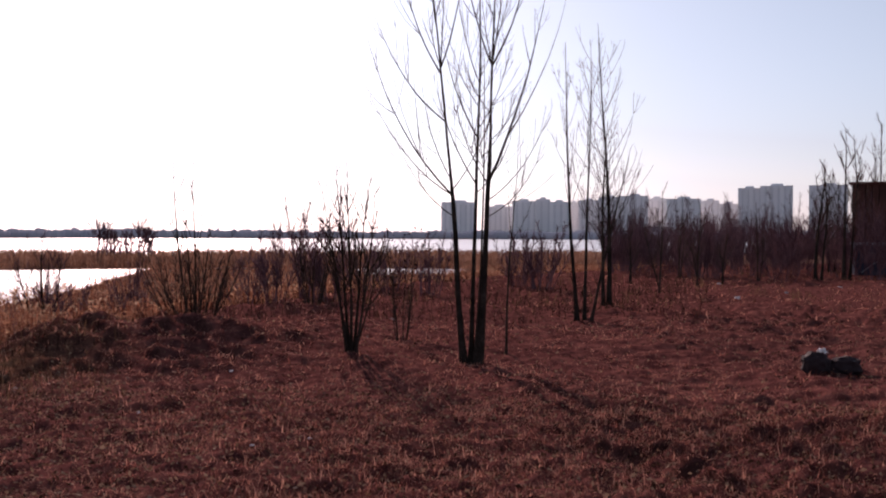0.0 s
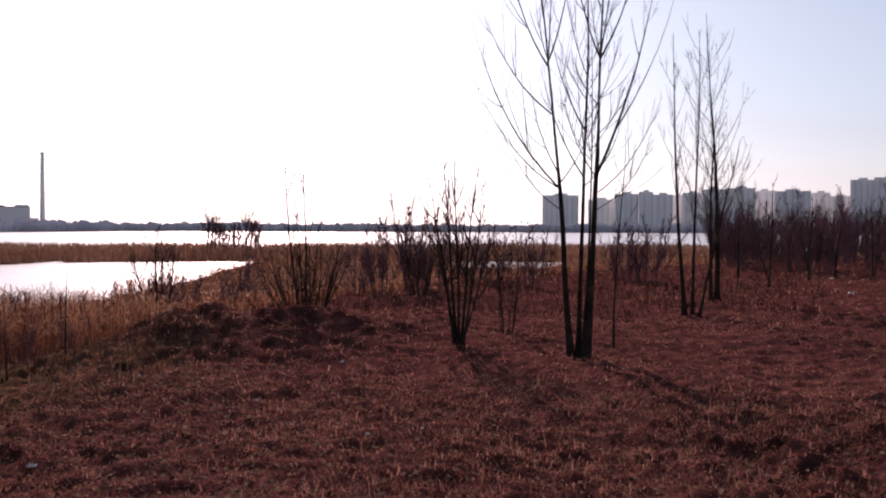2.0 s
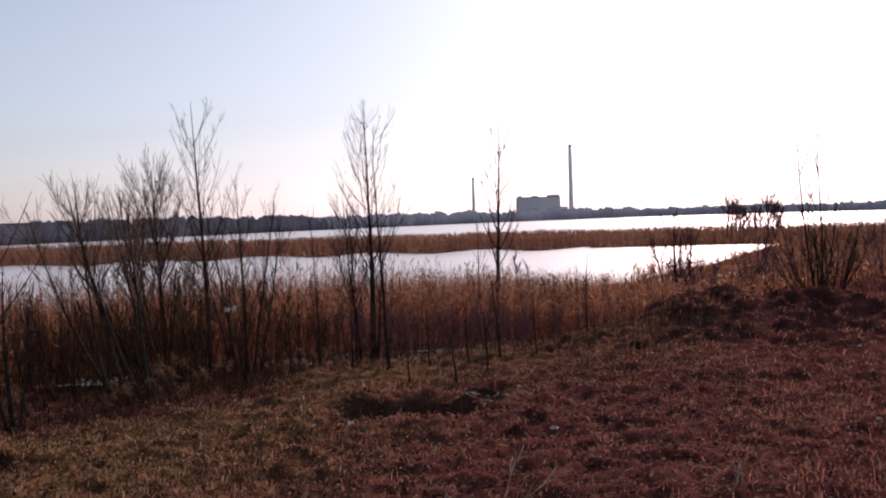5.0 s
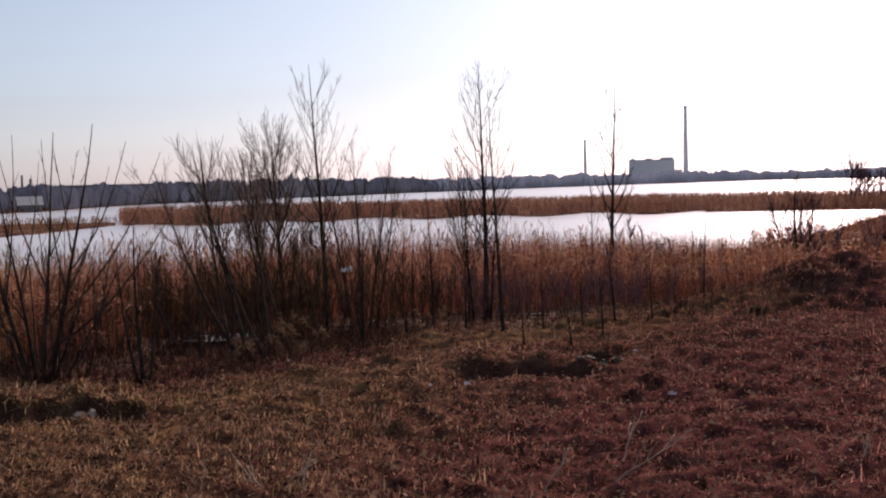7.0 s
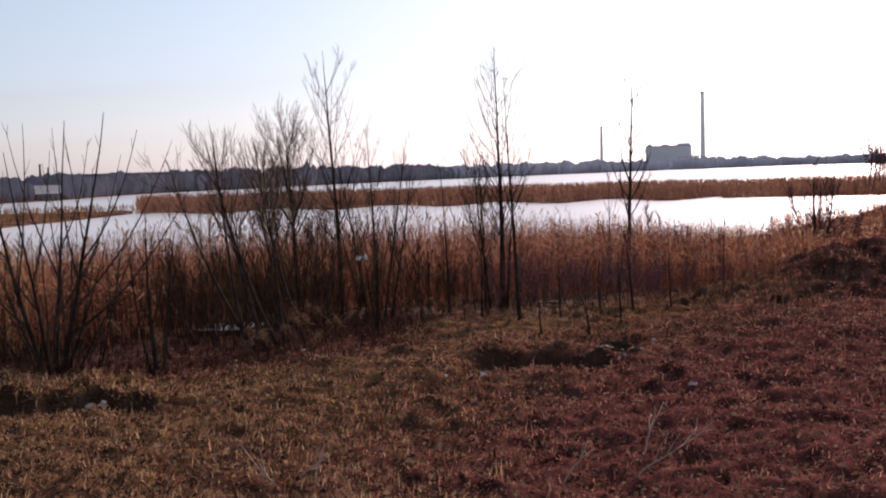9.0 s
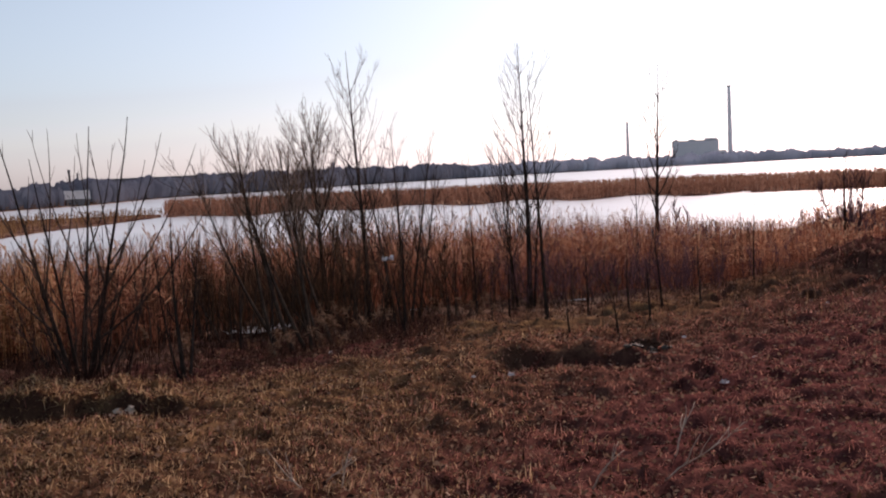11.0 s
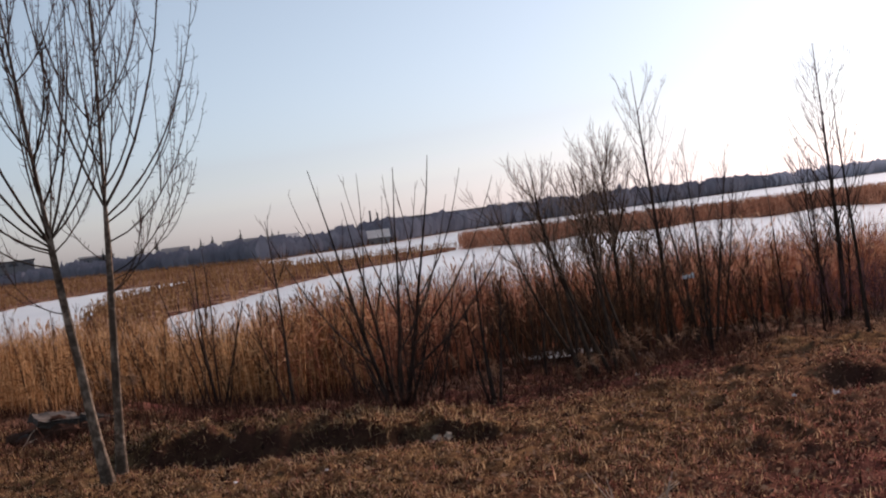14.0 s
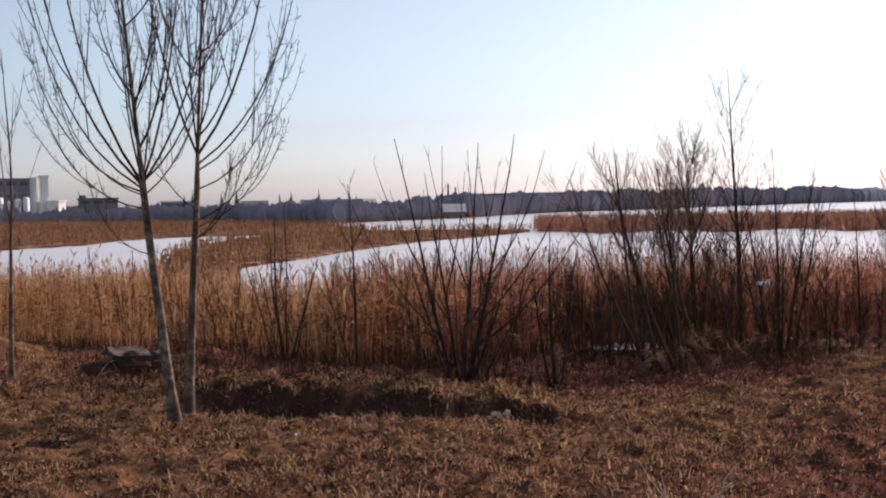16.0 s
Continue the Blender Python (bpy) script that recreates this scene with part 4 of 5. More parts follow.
tree("shrub", at(72.5, 8.95), [(-0.07, 0, -13, 2, 2.6, 0.024, 0.3), (-0.02, 0.05, -7, -4, 2.2, 0.019, 0.4), (0.03, 0.03, 3, 4, 2.5, 0.021, 0.3), (0.07, 0, 13, -2, 2.6, 0.025, 0.5), (-0.05, -0.05, -24, 3, 1.5, 0.014, 0.5), (0.1, 0.05, 26, 3, 1.5, 0.014, 0.5)],
     "wide fan of long bare rods rising from one stool", 141, limbs=(4, 0.3, 30, 0.3, 1.0), twigs=(0.26, 3, 0.0036), limb_mat=LIMB, category="shrub", top_node=0.6,
     explicit=[(0, 0.2, 185, 34, 1.9, 0.012), (0, 0.34, 0, 22, 1.6, 0.011), (0, 0.45, 180, 26, 1.3, 0.009), (1, 0.3, 170, 30, 1.5, 0.01), (1, 0.42, 20, 24, 1.3, 0.009), (2, 0.24, 10, 32, 1.7, 0.011), (2, 0.38, 180, 28, 1.5, 0.01), (2, 0.5, 350, 24, 1.1, 0.008),
               (3, 0.16, 0, 48, 2.0, 0.014), (3, 0.26, 355, 36, 1.9, 0.012), (3, 0.36, 180, 26, 1.5, 0.01), (3, 0.44, 5, 30, 1.4, 0.01), (3, 0.5, 175, 20, 1.1, 0.008)])
shrub("shrub", at(72.2, 9.1), 16, 1.4, 40, "low bare bush of thin brown stems", 142, 0.5, 0.011, (0.4, 16, 0.0036))
tree("sapling", at(66.6, 8.4), [(0, 0, -3, 0, 1.55, 0.024), (0.05, 0, 9, 0, 1.4, 0.016), (-0.04, 0, -12, 0, 1.3, 0.013)], "dark bare sapling behind the earth ridge", 143, limbs=(6, 0.3, 32, 0.3, 0.7), twigs=(0.26, 7, 0.0036))
tree("sapling", at(78.8, 10.1), [(0, 0, -1, 0, 2.2, 0.022), (-0.03, 0, -18, 0, 1.3, 0.012)], "bare sapling with a straight leader", 144, limbs=(7, 0.3, 38, 0.35, 0.5), twigs=(0.26, 6, 0.0036))
shrub("shrub", at(83.2, 10.6), 7, 1.9, 22, "bare bush with spreading thin rods", 145, 0.15, 0.014, (0.3, 6, 0.0036))
shrub("shrub", at(89.5, 13.5), 6, 1.7, 18, "bare brown bush in the reeds", 146, 0.2, 0.012, (0.3, 6, 0.004))
tree("tree", at(90.95, 7.05), [(0, 0, -5.2, 0, 5.0, 0.042, 0.25)], "pale-barked bare young tree with an upswept crown", 151, limbs=(18, 0.42, 54, 0.27, 2.3), twigs=(0.3, 3.5, 0.003), bark=PALE_BARK, twig_mat=TWIG, spurs=16, limb_mat=LIMB, shoots=3,
     explicit=[(0, 0.365, 178, 77, 1.7, 0.0082), (0, 0.37, 185, 63, 2.0, 0.0088), (0, 0.375, 172, 47, 2.4, 0.0116), (0, 0.378, 170, 35, 2.6, 0.0122), (0, 0.378, 2, 45, 2.2, 0.0102), (0, 0.38, 355, 59, 1.6, 0.0082), (0, 0.36, 20, 65, 1.3, 0.0068), (0, 0.38, 10, 29, 2.4, 0.0102),
               (0, 0.34, 182, 86, 1.4, 0.0068), (0, 0.27, 180, 83, 0.8, 0.0048), (0, 0.36, 165, 79, 1.4, 0.0061), (0, 0.38, 90, 53, 1.9, 0.0082), (0, 0.38, 270, 53, 1.9, 0.0082)])
tree("tree", at(90.15, 7.2), [(0, 0, 4.6, 0, 4.9, 0.038, 0.25)], "pale-barked bare young tree with a broad brush of limbs", 152, limbs=(15, 0.46, 54, 0.27, 2.3), twigs=(0.3, 3.5, 0.003), bark=PALE_BARK, twig_mat=TWIG, spurs=16, limb_mat=LIMB, shoots=3,
     explicit=[(0, 0.425, 180, 31, 2.4, 0.0109), (0, 0.425, 0, 39, 2.5, 0.0122), (0, 0.41, 2, 59, 2.0, 0.0088), (0, 0.40, 355, 69, 1.6, 0.0075), (0, 0.37, 4, 77, 1.5, 0.0068), (0, 0.32, 8, 75, 1.3, 0.0061), (0, 0.29, 0, 65, 0.9, 0.0061), (0, 0.29, 20, 57, 0.8, 0.0054), (0, 0.34, 185, 75, 0.8, 0.0048),
               (0, 0.43, 90, 51, 1.9, 0.0082), (0, 0.43, 270, 51, 1.9, 0.0082), (0, 0.31, 10, 81, 1.3, 0.0054)])
tree("sapling", at(99.4, 9.5), [(0, 0, -0.5, 0, 3.3, 0.024)], "slim pale bare sapling on the grass", 153, limbs=(7, 0.45, 22, 0.4, 0.5), twigs=(0.3, 3, 0.0036), bark=PALE_BARK, twig_mat=PALE_TWIG)
for q, (b, d, h, lx) in enumerate([(102.5, 11.9, 2.5, -2), (104.6, 11.9, 2.8, -10), (106.0, 12.0, 2.7, -14), (103.6, 12.6, 1.9, 6), (101.4, 12.8, 1.6, -8), (105.2, 12.4, 2.2, 4)]):
    tree("sapling", at(b, d), [(0, 0, lx, 0, h, 0.022)], "slim pale bare sapling behind a heap of earth", 154 + q, limbs=(6, 0.4, 26, 0.4, 0.5), twigs=(0.3, 4, 0.0038), bark=PALE_BARK, twig_mat=PALE_TWIG)

# bushes among the reeds towards the island, and on it
for q, (b, d, n, h, sp) in enumerate([(32.2, 25.0, 7, 2.0, 14), (28.8, 27.0, 5, 2.0, 12), (27.2, 26.0, 4, 2.0, 10), (23.2, 36.0, 6, 3.2, 14), (19.5, 27.0, 6, 2.0, 15), (11.0, 22.0, 7, 2.0, 15), (8.8, 24.0, 9, 2.9, 14), (7.4, 22.5, 9, 2.0, 18),
                                   (1.0, 25.2, 6, 1.9, 16), (3.4, 27.0, 7, 1.7, 20), (-6.0, 27.5, 11, 2.2, 22), (-4.7, 29.0, 9, 1.8, 24), (34.0, 22.0, 5, 2.2, 10), (12.5, 24.0, 5, 1.8, 18), (5.2, 28.0, 8, 1.8, 22)]):
    shrub("shrub", at(b, d), n + 4, h, sp + 4, "bare dark shrub standing in dry reeds", 160 + q, 0.4, 0.010 + d * 0.00026, (0.5, 16, 0.0045 + d * 0.00026), bark=THICKET, twig_mat=THICKET)
for q, (b, d, h) in enumerate([(21.4, 140, 7.0), (20.4, 142, 4.8), (19.0, 138, 6.6), (20.9, 141, 6.0), (19.7, 139, 5.0), (18.5, 140, 6.0)]):
    tree("tree", at(b, d), [(0, 0, 0, 0, h, 0.17), (0.5, 0, 6, 0, h * .8, 0.13)], "far bare tree with a rounded crown on the reed island", 180 + q, limbs=(15, 0.25, 46, 0.44, 0.6), twigs=(1.1, 3.6, 0.036), bark=THICKET, twig_mat=THICKET, taper=0.6)

tree("tree", at(24.4, 38.0), [(0, 0, -4, 0, 4.4, 0.08), (0.2, 0, 10, 0, 4.0, 0.06), (-0.2, 0.1, -14, 0, 3.8, 0.055), (0.1, 0.2, 3, 0, 3.6, 0.05)], "small bare tree with a dense brush of twigs in the reeds", 195, limbs=(12, 0.3, 44, 0.34, 0.8), twigs=(0.7, 3.6, 0.0115), shoots=1, twig_mat=THICKET, taper=0.6)

# thicket at the end of the meadow: a few bushes repeated
kinds = [shrub("shrub", at(-16.0 - 1.5 * k, 36 + 3 * k), 9, 2.5 + 0.35 * (k % 3), 26, "dense bare purplish-brown bush in the thicket", 200 + k, 0.6, 0.014, (0.6, 16, 0.007), group="thicket bushes", far=True, bark=THICKET, twig_mat=THICKET) for k in range(5)]
rng = np.random.default_rng(77)
for q in range(150):
    b = rng.uniform(-31, -10.5)
    d = rng.uniform(33, 62) if b < -15 else rng.uniform(38, 66)
    x, y, z = at(b, d)
    s = rng.uniform(0.75, 1.2)
    copy_thing(kinds[q % 5], pose(x, y, z - 0.04, 0, 0, rng.uniform(0, 360)) @ Matrix.Diagonal((s, s, s * rng.uniform(0.85, 1.15), 1)))
for q, (b, d, h) in enumerate([(-13.4, 25.6, 2.9), (-15.7, 29.3, 2.6), (-17.2, 31, 1.9), (-11.6, 31, 2.4), (-14.6, 34, 3.0), (-19.3, 33, 2.6)]):
    tree("sapling", at(b, d), [(0, 0, 3 - q, 0, h, 0.03), (0.05, 0, -16 + 5 * q, 0, h * .7, 0.02)], "small dark bare tree before the thicket", 210 + q, limbs=(7, 0.3, 34, 0.4, 0.5), twigs=(0.4, 5, 0.007))
for q, (b, d, h) in enumerate([(-22.6, 35, 4.2), (-24.2, 37, 5.6), (-25.2, 45, 6.4), (-26.3, 44, 6.8), (-23.4, 44, 5.0)]):
    tree("tree", at(b, d), [(0, 0, 1 - q, 0, h, 0.07), (0.2, 0.2, 6, 0, h * .85, 0.05)], "bare dark tree by the rusty shed", 220 + q, limbs=(10, 0.3, 34, 0.36, 0.55), twigs=(0.6, 4.5, 0.011))


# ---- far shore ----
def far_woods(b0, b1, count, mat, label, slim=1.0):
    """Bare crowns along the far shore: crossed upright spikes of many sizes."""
    rng = np.random.default_rng(9)
    V, F, n = [], [], 0
    for q in range(count):
        b = rng.uniform(b0, b1)
        shore = float(table(b, SHORE))
        deep = rng.random() ** 1.5
        d = shore + 6 + deep * (40 if b > 35 else 110)
        if b < 2:
            d = shore + 6 + deep * 60
        if abs(b - 70.7) < 1.0 and d < 275:
            d = 275 + deep * 20
        if b > 92 and rng.random() < 0.85:
            d = 448 + deep * 40
        high = float(table(b, [(-34, 12), (2, 11), (6, 10), (30, 12), (36, 11), (45, 9.5), (58, 8.6), (68, 7.4), (76, 5.6), (88, 5.6), (92, 5.0), (98, 5.5), (112, 6)]))
        h = high * rng.uniform(0.5, 0.95) * (0.75 + 0.4 * float(value_noise(np.array(b * 3.0), np.array(0.0), 2.0, 3)))
        if rng.random() < 0.006:
            h *= 1.35
        w = h * rng.uniform(0.08, 0.30) * slim
        x, y = (float(c) for c in spot(b, d))
        z = -2.9 + 1.4 * min(1, (d - shore) / 60)
        for k in range(2):
            a = math.atan2(-x, y) + rng.normal(0, 0.22)
            c, s = math.cos(a), math.sin(a)
            ox, oy = rng.normal(0, h * .12), rng.normal(0, h * .12)
            hk = h * rng.uniform(0.7, 1)
            for r, zz in ((0.4, 0), (0.95, 0.4), (1.0, 0.68), (0.5, 0.92), (0.12, 1.0)):
                V += [(x + ox - c * w * r, y + oy - s * w * r, z + hk * zz), (x + ox + c * w * r, y + oy + s * w * r, z + hk * zz)]
            F += [(n + i, n + i + 1, n + i + 3, n + i + 2) for i in (0, 2, 4, 6)]
            n += 10
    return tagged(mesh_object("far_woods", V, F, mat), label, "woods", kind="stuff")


far_woods(-34, 47, 7500, HAZED_WOODS, "hazy leafless woods along the far shore")
far_woods(46, 112, 9500, HAZED_GREY_WOODS, "grey-hazed leafless woods behind the marsh", 0.9)


def facing(b, d, z=None):
    x, y = (float(q) for q in spot(b, d))
    return x, y, (float(relief(x, y)) if z is None else z)


def tower(b0, b1, top_deg, d, label="hazy grey concrete apartment tower across the lake"):
    """A panel block with recessed loggia bays, floor bands and a lift house, seen across the water."""
    b = (b0 + b1) / 2
    x, y, z = facing(b, d, -1.5)
    w = d * radians(abs(b1 - b0)) * 1.0
    h = d * math.tan(radians(top_deg)) + 1.65 - z
    top = root("apartment_tower", x, y, z, float(turned(b)), label, "apartment block", "apartment towers")
    depth = 15.0
    bays = max(2, int(w / 6.5))
    bm = box(-w / 2, w / 2, 0.9, depth, 0, h - 1.2)
    part("core", bm, HAZED_CONCRETE, top)
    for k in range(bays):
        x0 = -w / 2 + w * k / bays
        part("wall_bay", box(x0 + 0.2, x0 + w / bays * 0.62, 0, 0.9, 0, h - 1.2), HAZED_CONCRETE, top)
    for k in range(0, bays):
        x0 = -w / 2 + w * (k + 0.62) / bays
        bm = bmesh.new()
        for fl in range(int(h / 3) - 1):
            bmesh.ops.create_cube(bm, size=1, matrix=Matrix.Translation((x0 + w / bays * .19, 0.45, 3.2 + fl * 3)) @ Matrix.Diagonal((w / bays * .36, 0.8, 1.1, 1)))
        tagged(part("balcony", bm, HAZED_CONCRETE, top), kind="stuff")
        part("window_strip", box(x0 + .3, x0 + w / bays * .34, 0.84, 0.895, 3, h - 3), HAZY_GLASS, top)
    part("parapet", box(-w / 2 - .2, w / 2 + .2, -.2, depth + .2, h - 1.2, h - .2), HAZED_CONCRETE, top)
    part("lift_house", box(-w * .18, w * .2, 4, 10, h - .2, h + 2.4), HAZED_CONCRETE, top)
    return top


for b0, b1, e, d in [(0.3, -1.98, 2.12, 1150), (-2.55, -4.2, 1.85, 1180), (-4.2, -5.7, 2.2, 1152), (-5.7, -6.6, 2.32, 1146), (-6.55, -7.8, 2.15, 1150), (-7.8, -8.4, 2.1, 1190), (-8.35, -9.65, 2.25, 1170), (-9.6, -11.0, 2.45, 1150), (-11.0, -12.7, 2.52, 1144),
                     (-12.65, -13.8, 2.35, 1190), (-13.8, -15.9, 2.32, 1150), (-15.9, -17.0, 2.2, 1190), (-17.0, -18.1, 2.0, 1200), (-18.1, -19.45, 2.95, 1150), (-19.4, -21.3, 3.08, 1140), (-22.2, -24.4, 3.08, 1140), (-24.6, -27.2, 2.8, 1150)]:
    tower(b0, b1, e, d)


def chimney(b, d, height, r, label, mat, z=-1.5):
    x, y, z = facing(b, d, z)
    top = root("chimney", x, y, z, b, label, "chimney")
    t = Tubes()
    s = np.linspace(0, 1, 9)
    t.add(np.stack([0 * s, 0 * s, s * height], 1), r * (1.25 - 0.5 * s), 16)
    t.build("shaft", mat, top)
    t = Tubes()
    t.add([(0, 0, height - .6), (0, 0, height), (0, 0, height + .8)], [r * .86] * 3, 16)
    t.build("crown", ROOF, top)
    return top


chimney(30.93, 1030, 82, 2.3, "tall tapering grey power station chimney", HAZED_CONCRETE)
chimney(37.1, 900, 42, 1.4, "slim pale chimney beyond the lake", HAZED_CONCRETE)


def hall(name, b0, b1, top_deg, d, depth, label, mat, category, rows=0, z=-1.5, steps=(), roof_mat=None, turn=0):
    """A flat-roofed hall with a plinth, cornice and rows of windows."""
    b = (b0 + b1) / 2
    x, y, z = facing(b, d, z)
    w, h = d * radians(abs(b1 - b0)), d * math.tan(radians(top_deg)) + 1.65 - z
    top = root(name, x, y, z, float(turned(b)) + turn, label, category)
    part("wall", box(-w / 2, w / 2, 0, depth, 0, h), mat, top)
    part("roof", box(-w / 2 - .4, w / 2 + .4, -.4, depth + .4, h, h + .6), roof_mat or ROOF, top)
    for r in range(rows):
        zr = h * (r + 0.55) / rows
        n = max(3, int(w / 5))
        for k in range(n):
            x0 = -w / 2 + w * (k + .15) / n
            part("window", box(x0, x0 + w / n * .7, -.06, .1, zr, zr + h / rows * .28), GLASS, top)
    for s0, s1, hh in steps:
        part("roof_block", box(-w / 2 + w * s0, -w / 2 + w * s1, 2, depth - 2, h + .6, h + hh), mat, top)
    return top


hall("power_station", 34.4, 31.6, 1.16, 1035, 60, "hazy blue-grey power station hall across the lake", HAZED_CONCRETE, "power station", 0, steps=[(0.05, 0.12, 2.6), (0.35, 0.5, 2), (0.7, 0.97, 2.8)])
hall("annex", 31.6, 31.15, 0.5, 1036, 30, "low grey annex of the power station", HAZED_CONCRETE, "industrial building", 1)
hall("factory", 103.5, 95.75, 1.8, 430, 50, "long grey factory with window bands", FACTORY, "factory", 3, -2.0)
hall("stair_tower", 95.72, 95.5, 1.84, 428, 4, "white stair tower of the factory", WHITE_WALL, "factory", 0, -2.0, roof_mat=WHITE_WALL, turn=20)
hall("stair_tower", 95.25, 94.85, 1.95, 426, 4, "white stair tower of the factory", WHITE_WALL, "factory", 0, -2.0, roof_mat=WHITE_WALL, turn=20)
for q, b in enumerate([96.1, 96.55, 97.0, 97.5, 98.3, 98.8]):
    x, y, z = facing(b, 412, -2.0)
    s = root("storage_tank", x, y, z, b, "white upright storage tank before the factory", "tank", "factory tanks")
    t = Tubes()
    hh = 8.6 - 0.8 * (q % 3)
    t.add([(0, 0, 0), (0, 0, hh), (0, 0, hh + .5)], [1.25, 1.25, .5], 18)
    t.build("shell", WHITE_WALL, s)
    part("hatch", box(-.4, .4, -1.32, -1.2, .3, 2.2), DARK_WALL, s)
hall("white_block", 94.45, 93.85, 0.45, 424, 12, "small white building beside the factory", WHITE_WALL, "building", 0, -2.0, roof_mat=WHITE_WALL, turn=48)
hall("dark_block", 93.3, 91.0, 0.55, 380, 20, "low dark grey building among trees", DARK_WALL, "building", 2, -2.0, steps=[(0.02, 0.2, 1.8)])
cottage_rows = [(83.0, 320, 9.0), (78.4, 318, 20.0), (77.6, 326, 14.0)]
hall("workshop", 88.6, 86.6, 0.28, 360, 16, "grey workshop with a pale roof behind the marsh", DARK_WALL, "workshop", 1, -2.0, roof_mat=PALE_ROOF)
hall("long_building", 69.2, 61.5, 0.36, 345, 24, "long low dark building above the far shore", DARK_WALL, "building", 0, -1.8)
chimney(101.9, 520, 28, 1.3, "dark chimney behind the factory", ROOF)
chimney(71.05, 420, 10.5, 0.55, "thin dark chimney above the far trees", ROOF)
chimney(70.6, 420, 9.0, 0.5, "thin dark chimney above the far trees", ROOF)


def cottage(b, d, w, label, wall_mat, roof_mat, z=-1.9):
    x, y, z = facing(b, d, z)
    top = root("shore_house", x, y, z, b, label, "house")
    part("wall", box(-w / 2, w / 2, 0, 6, 0, 3.0), wall_mat, top)
    bm = bmesh.new()
    pts = [(-w / 2 - .4, -.5, 3), (w / 2 + .4, -.5, 3), (w / 2 + .4, 6.5, 3), (-w / 2 - .4, 6.5, 3), (-w / 2 - .4, 3, 5.2), (w / 2 + .4, 3, 5.2)]
    vs = [bm.verts.new(p) for p in pts]
    for q in ((0, 1, 5, 4), (2, 3, 4, 5), (0, 4, 3), (1, 2, 5), (3, 2, 1, 0)):
        bm.faces.new([vs[i] for i in q])
    part("roof", bm, roof_mat, top, "pale sunlit sheet roof")
    for k in range(3):
        part("window", box(-w / 2 + w * (k + .3) / 3, -w / 2 + w * (k + .62) / 3, -.05, .08, 1.1, 2.2), GLASS, top)
    part("door", box(-w * .06, w * .04, -.06, .08, 0, 2.0), DARK_WALL, top)


cottage(70.7, 245, 5.6, "small shore house with a pale shining roof", DARK_WALL, PALE_ROOF, -4.2)
cottage(40.0, 700, 16.0, "white-roofed sheds on the far shore", WHITE_WALL, WHITE_WALL)
cottage(39.0, 705, 9.0, "white-roofed sheds on the far shore", WHITE_WALL, WHITE_WALL)
cottage(76.6, 330, 12.0, "pale house among far trees", WHITE_WALL, PALE_ROOF)
for b, d, w in cottage_rows:
    cottage(b, d, w, "pale low house among far bare trees", WHITE_WALL, DARK_WALL)


# ---- the rusty shed at the meadow's end ----
def metal_shed():
    x, y, z = at(-27.4, 39.8)
    top = root("metal_shed", x, y, z, -27.4, "dark red sheet-metal shed raised on a braced navy base", "shed")
    w = 2.0
    part("base_panel", box(-w, w, 0.1, 2.6, 0.05, 1.35), NAVY, top)
    for k in range(15):
        xk = -w + 2 * w * k / 15
        part("wall_sheet", box(xk + .015, xk + 2 * w / 15 - .015, -0.02 if k % 2 else 0.03, 0.12, 1.4, 3.8), RUST, top)
    part("body", box(-w, w, 0.12, 2.6, 1.36, 3.8), RUST, top)
    part("roof", box(-w - .1, w + .1, -.12, 2.75, 3.8, 3.9), RUST, top)
    part("sill", box(-w - .05, w + .05, -.06, .1, 1.3, 1.4), STEEL, top)
    for a, b2 in ((-1.6, -0.2), (-0.2, -1.6), (0.3, 1.7), (1.7, 0.3)):
        t = Tubes()
        t.add([(a, 0.05, 0.15), ((a + b2) / 2, 0.05, 0.7), (b2, 0.05, 1.25)], [0.025] * 3, 6)
        t.build("brace", STEEL, top)
    for a in (-1.9, 1.9):
        part("post", box(a - .05, a + .05, -.02, .08, 0, 1.36), STEEL, top)


metal_shed()


def conifer(b, d, h, seed):
    """A narrow dark evergreen far off: a stem and drooping tiers."""
    x, y, z = facing(b, d, -1.6)
    rng = np.random.default_rng(seed)
    top = root("conifer", x, y, z, b, "narrow dark evergreen above the far woods", "tree", "far evergreens")
    t = Tubes()
    t.add([(0, 0, 0), (0, 0, h * .5), (0, 0, h)], [h * .02, h * .012, h * .003], 6)
    t.build("trunk", BARK, top)
    V, F = [], []
    for k in range(150):
        s = rng.random() ** 0.8
        a, r = rng.random() * 6.283, h * 0.15 * (1 - s) * rng.uniform(0.6, 1.2) + 0.05
        zz = h * (0.12 + 0.86 * s)
        c, q = math.cos(a), math.sin(a)
        w = r * 0.4 + 0.1
        n = len(V)
        V += [(0, 0, zz + r * .35), (c * r - q * w, q * r + c * w, zz - r * .1), (c * r * 1.25, q * r * 1.25, zz - r * .3), (c * r + q * w, q * r - c * w, zz - r * .1)]
        F.append((n, n + 1, n + 2, n + 3))
    tagged(mesh_object("foliage", V, F, NEEDLES, top), kind="stuff")


for q, (b, d, h) in enumerate([(84.1, 330, 9.5), (79.1, 300, 8.2), (80.8, 305, 7.6), (81.5, 335, 7.4), (77.2, 325, 7.6), (76.8, 322, 6.6), (87.2, 340, 8.0), (86.7, 338, 9.2), (85.0, 342, 8.4)]):
    conifer(b, d, h, 400 + q)


